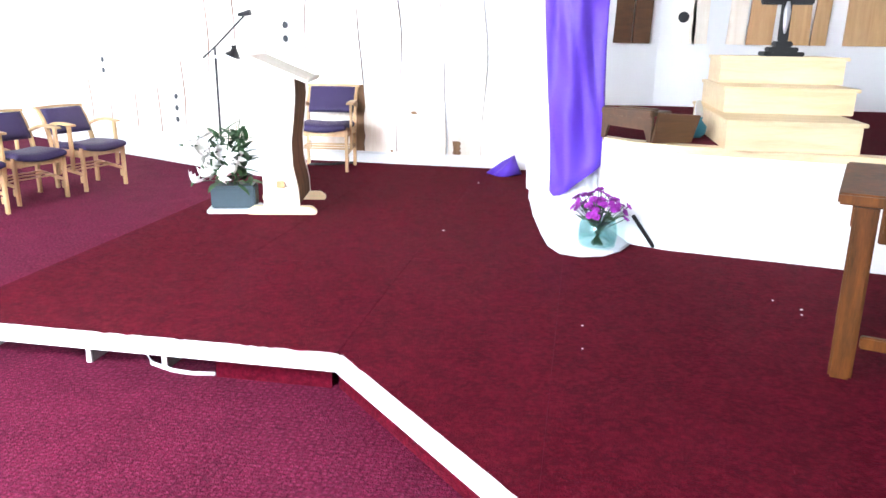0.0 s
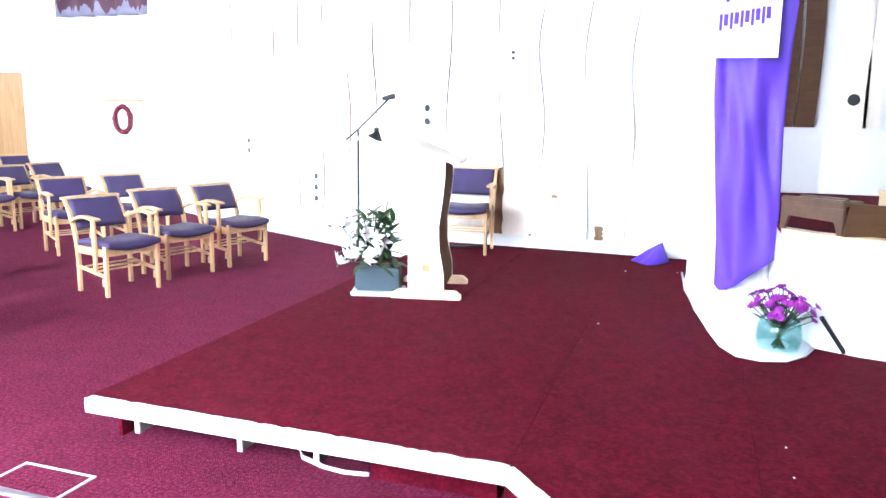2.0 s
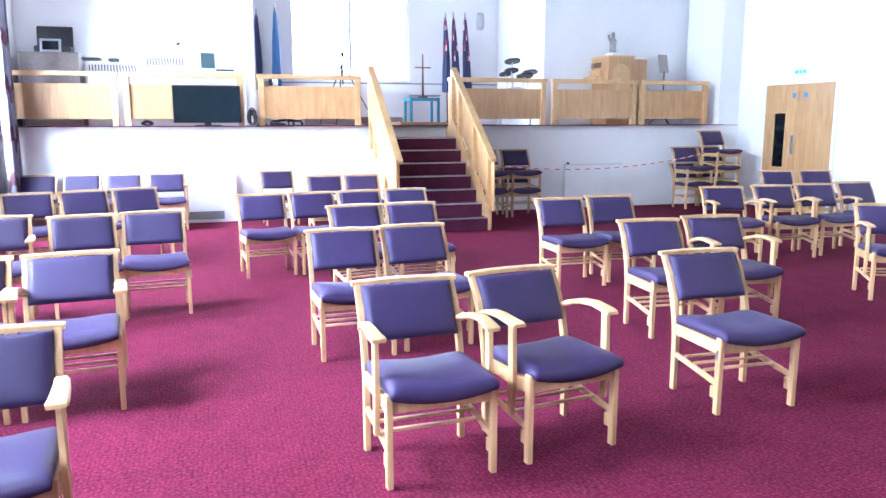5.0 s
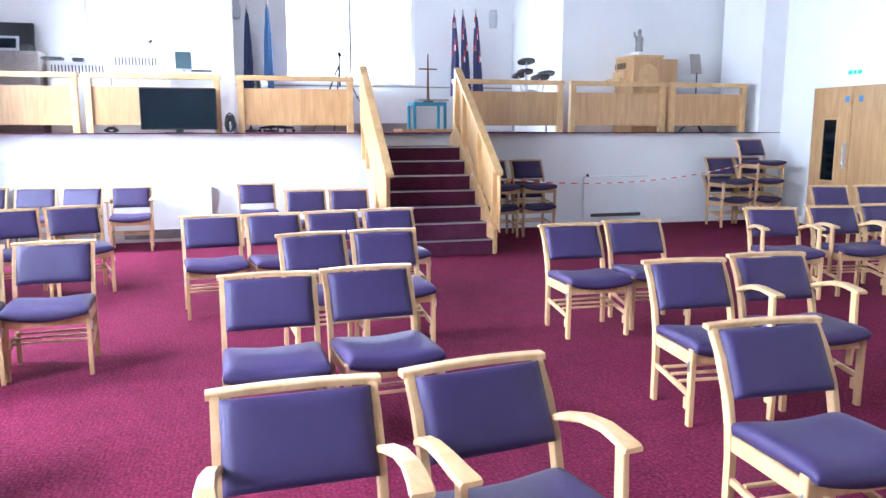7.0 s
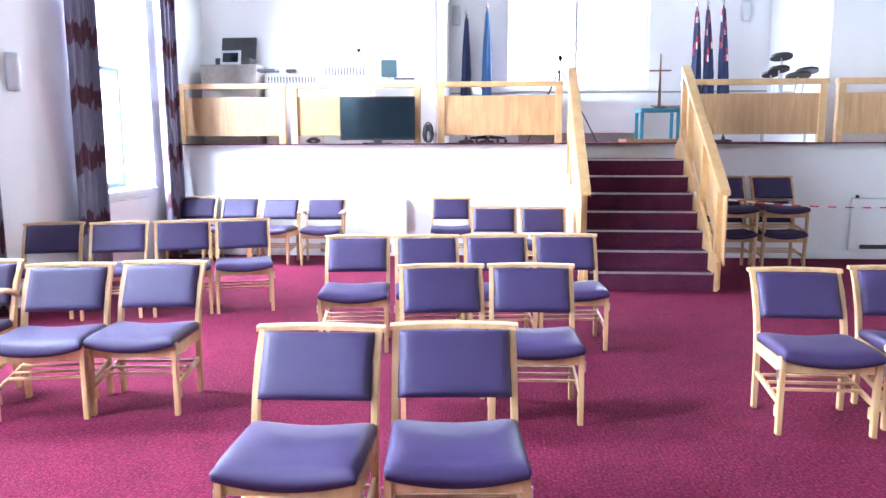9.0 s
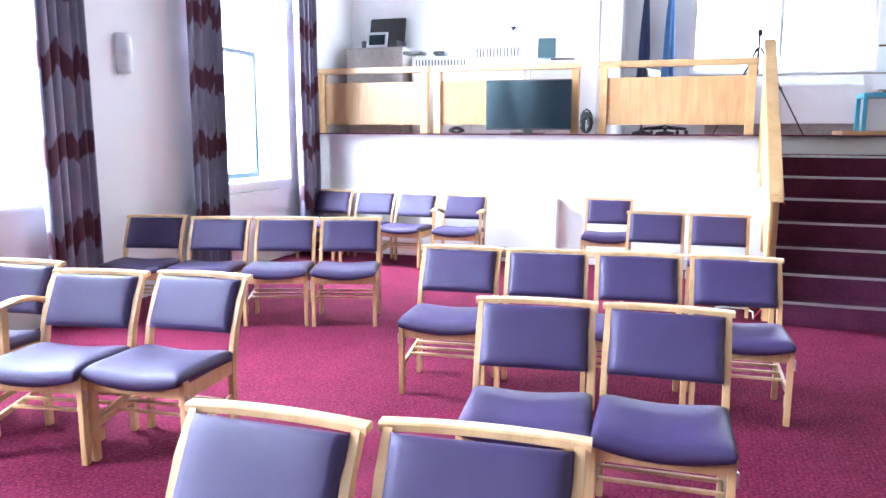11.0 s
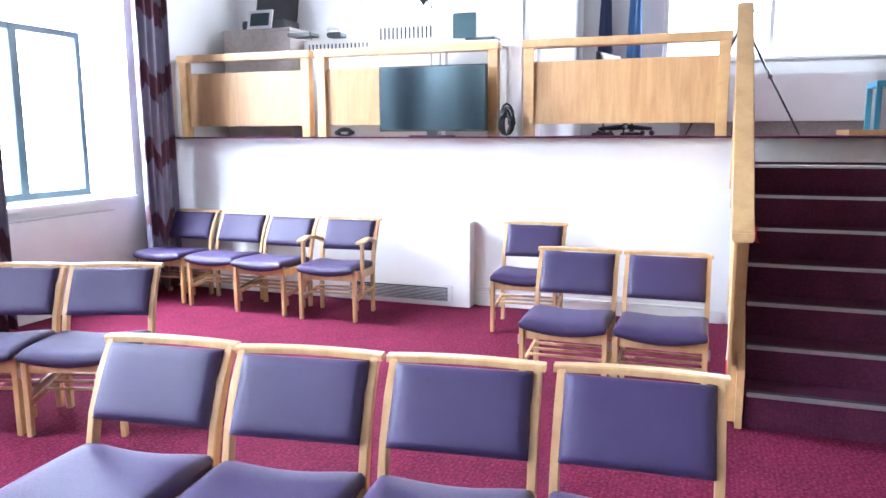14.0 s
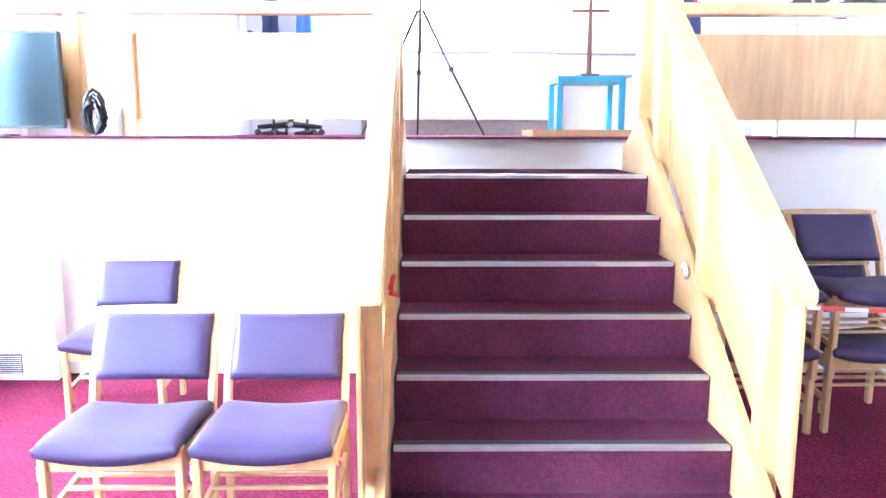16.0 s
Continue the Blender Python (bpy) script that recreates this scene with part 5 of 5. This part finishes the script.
bm = bmesh.new()
rings = []
for j in range(33):
    v = j / 32
    ring = []
    for i in range(25):
        u = i / 24
        low = 0.385 + 0.29 * max(0.0, u - 0.05)
        z = low + (2.94 - low) * v
        x0, x1 = 0.585 - 0.10 * smooth01((z - 0.38) / 1.6), 0.93 + 0.015 * math.sin(z * 3)
        y = 5.69 - 0.07 * math.sin(math.pi * u) + 0.026 * math.sin(u * 11 + 1.3 * math.sin(z * 2.4)) + 0.014 * math.sin(u * 23 + z * 6) * (0.5 + 0.5 * math.sin(z * 3.7 + u * 4)) + 0.01 * math.sin(z * 9 + u * 9)
        ring.append(bm.verts.new((x0 + (x1 - x0) * u, y, z)))
    rings.append(ring)
for a, b in zip(rings, rings[1:]):
    for i in range(24):
        bm.faces.new((a[i], a[i + 1], b[i + 1], b[i]))
banner = thing("purple_banner", pose(STAGE_X, STAGE_Y, 0), "long purple satin banner hung in soft folds", "banner")
cl = part("cloth", bm, PURPLE, banner, smooth=True)
cl.modifiers.new("thick", "SOLIDIFY").thickness = 0.004
sign = thing("paper_sign", pose(0.41, 5.63, 1.90, -2, 0, 4), "white paper with purple lettering pinned to the banner", "sign")
part("sheet", box(0.0, 0.40, -0.003, 0.0, 0.0, 0.55), WHITECLOTH, sign)
for k, (x, z, w, h) in enumerate(((0.05, 0.16, 0.05, 0.10), (0.11, 0.17, 0.05, 0.10), (0.17, 0.18, 0.05, 0.10), (0.23, 0.19, 0.05, 0.10), (0.29, 0.20, 0.05, 0.10), (0.08, 0.33, 0.06, 0.11), (0.16, 0.34, 0.06, 0.11))):
    part("lettering", box(x, x + w * 0.35, -0.0055, -0.0035, z, z + h, 0, box(x + w * 0.5, x + w, -0.0055, -0.0035, z + h * 0.3, z + h)), LETTER, sign)

bm = bmesh.new()
tip = [bm.verts.new((0.17 + 0.02 * math.sin(k), 7.48 + 0.03 * math.cos(k * 2), 0.43)) for k in range(1)]
ring1 = [bm.verts.new((0.12 + 0.08 * math.cos(a), 7.48 + 0.07 * math.sin(a), 0.33 + 0.03 * math.sin(3 * a))) for a in (2 * math.pi * i / 16 for i in range(16))]
ring2 = [bm.verts.new((0.07 + (0.155 + 0.035 * math.sin(3 * a)) * math.cos(a), 7.48 + (0.14 + 0.03 * math.cos(4 * a)) * math.sin(a), PH + 0.004)) for a in (2 * math.pi * i / 16 for i in range(16))]
for i in range(16):
    j = (i + 1) % 16
    bm.faces.new((tip[0], ring1[i], ring1[j]))
    bm.faces.new((ring1[i], ring2[i], ring2[j], ring1[j]))
bm.faces.new(ring2)
tagged(part("purple_cloth", bm, PURPLE, smooth=True), "heap of purple satin on the red carpet", "cloth").matrix_basis = pose(STAGE_X, STAGE_Y, 0)
tagged(part("black_rod", tube([(1.13, 4.98, 0.46), (1.275, 5.07, PH + 0.008)], 0.013), BLACK), "black metal rod leaning at the stage front", "rod").matrix_basis = pose(STAGE_X, STAGE_Y, 0)

# ---- flowers ----
def leaf_bm(l, w, bend, m, bm):
    own = bmesh.new()
    mid, left, right = [], [], []
    for k in range(6):
        v = k / 5
        ww = w * math.sin(math.pi * (0.08 + 0.92 * v) ** 0.8) * (1 if k < 5 else 0)
        z = bend * v * v
        mid.append(own.verts.new((l * v, 0, z - 0.1 * w)))
        left.append(own.verts.new((l * v, ww, z)))
        right.append(own.verts.new((l * v, -ww, z)))
    for k in range(5):
        own.faces.new((mid[k], mid[k + 1], left[k + 1], left[k]))
        own.faces.new((mid[k], right[k], right[k + 1], mid[k + 1]))
    moved(own, m)
    return merge(bm, own)


vase = thing("flower_vase", pose(0.89, 5.03, PH + 0.012), "round glass vase of magenta daisies standing on the drape", "vase of flowers")
part("glass", lathe([(0.085, 0.0), (0.11, 0.02), (0.122, 0.08), (0.115, 0.15), (0.10, 0.19), (0.095, 0.19), (0.11, 0.15), (0.116, 0.08), (0.10, 0.025), (0.02, 0.012)], 28), VASE, vase, smooth=True)
rnd = random.Random(21)
for k in range(60):
    a, r = rnd.uniform(0, 6.283), 0.165 * math.sqrt(rnd.random())
    top = Vector((r * math.cos(a) * 1.15, r * math.sin(a), 0.32 - 2.6 * r * r + rnd.uniform(-0.05, 0.05)))
    foot = Vector((-0.4 * top.x * 0.6, -0.4 * top.y * 0.6, 0.02))
    stem_bm = bmesh.new()
    tube([foot, foot.lerp(top, 0.45) * 1.0 + Vector((0, 0, 0.03)), top], 0.0025, 5, stem_bm)
    if k % 2 == 0:
        leaf_bm(0.08, 0.016, -0.02, Matrix.Translation(foot.lerp(top, 0.7)) @ Matrix.Rotation(rnd.uniform(0, 6.3), 4, "Z") @ Matrix.Rotation(radians(-30), 4, "Y"), stem_bm)
    part("stem", stem_bm, GREEN, vase, "green stem")
    bm = bmesh.new()
    tilt = Matrix.Translation(top) @ Matrix.Rotation(a, 4, "Z") @ Matrix.Rotation(radians(20 + 200 * r + rnd.uniform(-15, 15)), 4, "Y")
    for q in range(11):
        leaf_bm(0.027, 0.0085, rnd.uniform(0.0, 0.010), tilt @ Matrix.Rotation(2 * math.pi * q / 11, 4, "Z"), bm)
    own = moved(lathe([(0.010, 0.0), (0.009, 0.006), (0.002, 0.009)], 8), tilt)
    merge(bm, own)
    part("flower", bm, PETALP, vase)

planter = thing("lily_planter", pose(-1.78, 5.5, PH, 0, 0, 16), "dark box planter of white lilies beside the lectern", "planter")
part("tray", box(-0.16, 0.22, -0.12, 0.12, 0.0, 0.035, 0.008), GREY, planter)
part("trough", box(-0.13, 0.19, -0.09, 0.09, 0.035, 0.20, 0.012), TROUGH, planter)
green, rnd = bmesh.new(), random.Random(33)
for k in range(110):
    a, z = rnd.uniform(0, 6.283), rnd.uniform(0.2, 0.58)
    c = Vector((rnd.uniform(-0.1, 0.14), rnd.uniform(-0.08, 0.08), z))
    leaf_bm(rnd.uniform(0.09, 0.17), rnd.uniform(0.02, 0.035), -0.04, Matrix.Translation(c) @ Matrix.Rotation(a, 4, "Z") @ Matrix.Rotation(radians(rnd.uniform(-60, 25)), 4, "Y"), green)
for k in range(12):
    tube([(rnd.uniform(-0.08, 0.1), rnd.uniform(-0.05, 0.05), 0.18), (rnd.uniform(-0.15, 0.15), rnd.uniform(-0.1, 0.1), rnd.uniform(0.5, 0.72))], 0.004, 5, green)
part("foliage", green, GREEN, planter)
for k in range(17):
    c = Vector((rnd.uniform(-0.30, 0.10), rnd.uniform(-0.20, 0.05), rnd.uniform(0.12, 0.72)))
    tilt = Matrix.Translation(c) @ Matrix.Rotation(rnd.uniform(0, 6.3), 4, "Z") @ Matrix.Rotation(radians(rnd.uniform(30, 100)), 4, "Y")
    lily = part("lily", moved(lathe([(0.004, -0.03), (0.009, 0.0), (0.004, 0.03)], 8), tilt), GREEN, planter, "green heart of a white lily")
    for q in range(6):
        part("petal", leaf_bm(0.10, 0.024, 0.015, tilt @ Matrix.Rotation(2 * math.pi * q / 6, 4, "Z") @ Matrix.Rotation(radians(-35), 4, "Y"), None), PETALW, lily, "white petal")

# ---- lectern and microphone ----
lec = thing("lectern", pose(-1.43, 5.75, PH, 0, 0, 12), "heavy waney-edged wooden lectern on two feet", "lectern")
for v in (-0.27, 0.27):
    part("foot", side_prism([(-0.25, 0), (-0.25, 0.03), (-0.21, 0.06), (0.21, 0.06), (0.25, 0.03), (0.25, 0)], v - 0.035, v + 0.035, 0.005), PALE_OAK, lec)
    prof = [(-0.13, 0.06), (0.13, 0.06), (0.125, 0.18), (0.09, 0.35), (0.085, 0.52), (0.11, 0.70), (0.125, 0.86), (0.125, 0.975), (-0.14, 1.085), (-0.15, 0.9), (-0.14, 0.6), (-0.13, 0.3)]
    part("side_panel", side_prism(prof, v - 0.02, v + 0.02, 0.004), BOARD, lec)
prof = [(0.128, 0.07), (0.123, 0.18), (0.088, 0.35), (0.083, 0.52), (0.108, 0.70), (0.123, 0.84), (0.118, 0.965)]
part("front_board", side_prism(prof + [(x - 0.03, z) for x, z in prof[::-1]], -0.249, 0.249, 0.003), BARK, lec, "dark wood front board")
part("desk_top", side_prism([(-0.19, 1.134), (0.215, 0.965), (0.205, 0.945), (-0.20, 1.114)], -0.31, 0.31, 0.004), BOARD, lec)
part("ledge", side_prism([(0.215, 0.965), (0.225, 0.985), (0.235, 0.98), (0.215, 0.945)], -0.3, 0.3, 0.002), BOARD, lec)
part("tenon", box(-0.03, 0.03, -0.305, -0.292, 0.20, 0.25, 0.004), OAK, lec)
mic = thing("microphone_stand", pose(-3.01, 7.83, 0), "black boom microphone stand by the boarded wall", "microphone stand")
part("pole", tube([(0, 0, 0.05), (0, 0, 1.37)], 0.013), BLACK, mic)
for a in (165, 285, 45):
    part("foot", tube([(0, 0, 0.14), (0.32 * math.cos(radians(a)), 0.32 * math.sin(radians(a)), 0.016)], 0.013), BLACK, mic)
boom = part("boom", tube([(-0.14, 0, 1.27), (0.0, 0.0, 1.38), (0.33, 0.02, 1.69)], 0.010), BLACK, mic)
part("microphone", tube([(0.27, 0.02, 1.70), (0.40, 0.02, 1.725)], [0.018, 0.03], 10), BLACK, boom)
part("clamp", box(-0.02, 0.24, -0.02, 0.02, 1.27, 1.30, 0.004), STEEL, mic)
part("holder", tube([(0.19, 0, 1.295), (0.21, 0, 1.34), (0.21, 0, 1.40)], [0.085, 0.04, 0.03], 10), BLACK, mic)
tagged(part("cable", tube([(-1.9, 7.5, PH + 0.012), (-1.8, 7.42, PH + 0.03), (-1.7, 7.5, PH + 0.02), (-1.6, 7.6, PH + 0.02), (-1.5, 7.72, PH + 0.012)], 0.012, 6), BLACK, smooth=True), "black cable under the platform chair", "cable").matrix_basis = pose(STAGE_X, STAGE_Y, 0)

# ---- table at the platform edge ----
table = thing("communion_table", pose(1.81, 3.37, PH, 0, 0, -19), "heavy worn oak table with a fluted apron", "table")
part("top", box(-0.10, 1.35, -0.08, 0.78, 0.695, 0.74, 0.008), TABLEWOOD, table)
for x in (0.0, 1.2):
    for y in (0.0, 0.66):
        part("leg", prism([(x - 0.042, y - 0.042), (x + 0.042, y - 0.042), (x + 0.042, y + 0.042), (x - 0.042, y + 0.042)], 0.0, 0.695, 0.01), TABLEWOOD, table)
for a, s in ((-0.02, -1), (0.68, 1)):
    ap = part("apron", box(0.05, 1.15, a - 0.02, a + 0.02, 0.555, 0.695, 0.004), TABLEWOOD, table)
    for k in range(36):
        part("flute", box(0.06 + k * 0.03, 0.076 + k * 0.03, a + s * 0.024 - 0.005, a + s * 0.024 + 0.005, 0.585, 0.685, 0.003), TABLEWOOD, ap)
for x, s in ((-0.02, -1), (1.22, 1)):
    ap = part("apron", box(x - 0.02, x + 0.02, 0.05, 0.61, 0.555, 0.695, 0.004), TABLEWOOD, table)
    for k in range(18):
        part("flute", box(x + s * 0.024 - 0.005, x + s * 0.024 + 0.005, 0.065 + k * 0.03, 0.081 + k * 0.03, 0.585, 0.685, 0.003), TABLEWOOD, ap)
part("stretcher", box(-0.015, 0.015, 0.05, 0.61, 0.13, 0.18, 0.005), TABLEWOOD, table)
part("stretcher", box(0.05, 1.15, -0.015, 0.015, 0.13, 0.18, 0.005), TABLEWOOD, table)

knot_b = tagged(part("tape_knot", tube([(-11.88, 4.935, 0.93), (-11.85, 4.93, 0.955), (-11.82, 4.93, 0.92), (-11.84, 4.935, 0.90)], 0.012, 6), TAPEW, smooth=True), "scrap of white tape tied to the stair rail", "tape")

# flakes of paint on the platform carpet
rnd = random.Random(8)
for x, y in ((0.84, 3.61), (0.84, 3.34), (1.79, 4.17), (1.9, 4.06), (1.88, 3.98), (0.62, 5.16), (0.32, 7.09), (-0.1, 6.98), (-0.1, 5.19)):
    r = rnd.uniform(0.005, 0.011)
    bm = prism([(r * rnd.uniform(0.5, 1.2) * math.cos(a), r * rnd.uniform(0.4, 1.1) * math.sin(a)) for a in (2 * math.pi * k / 6 for k in range(6))], 0.0, 0.003)
    fl = tagged(part("paint_flake", bm, PAINT), "tiny white paint flake on the red carpet", "debris", "paint flakes")
    fl.matrix_basis = pose(x + STAGE_X, y + STAGE_Y, PH, 0, 0, rnd.uniform(0, 90))
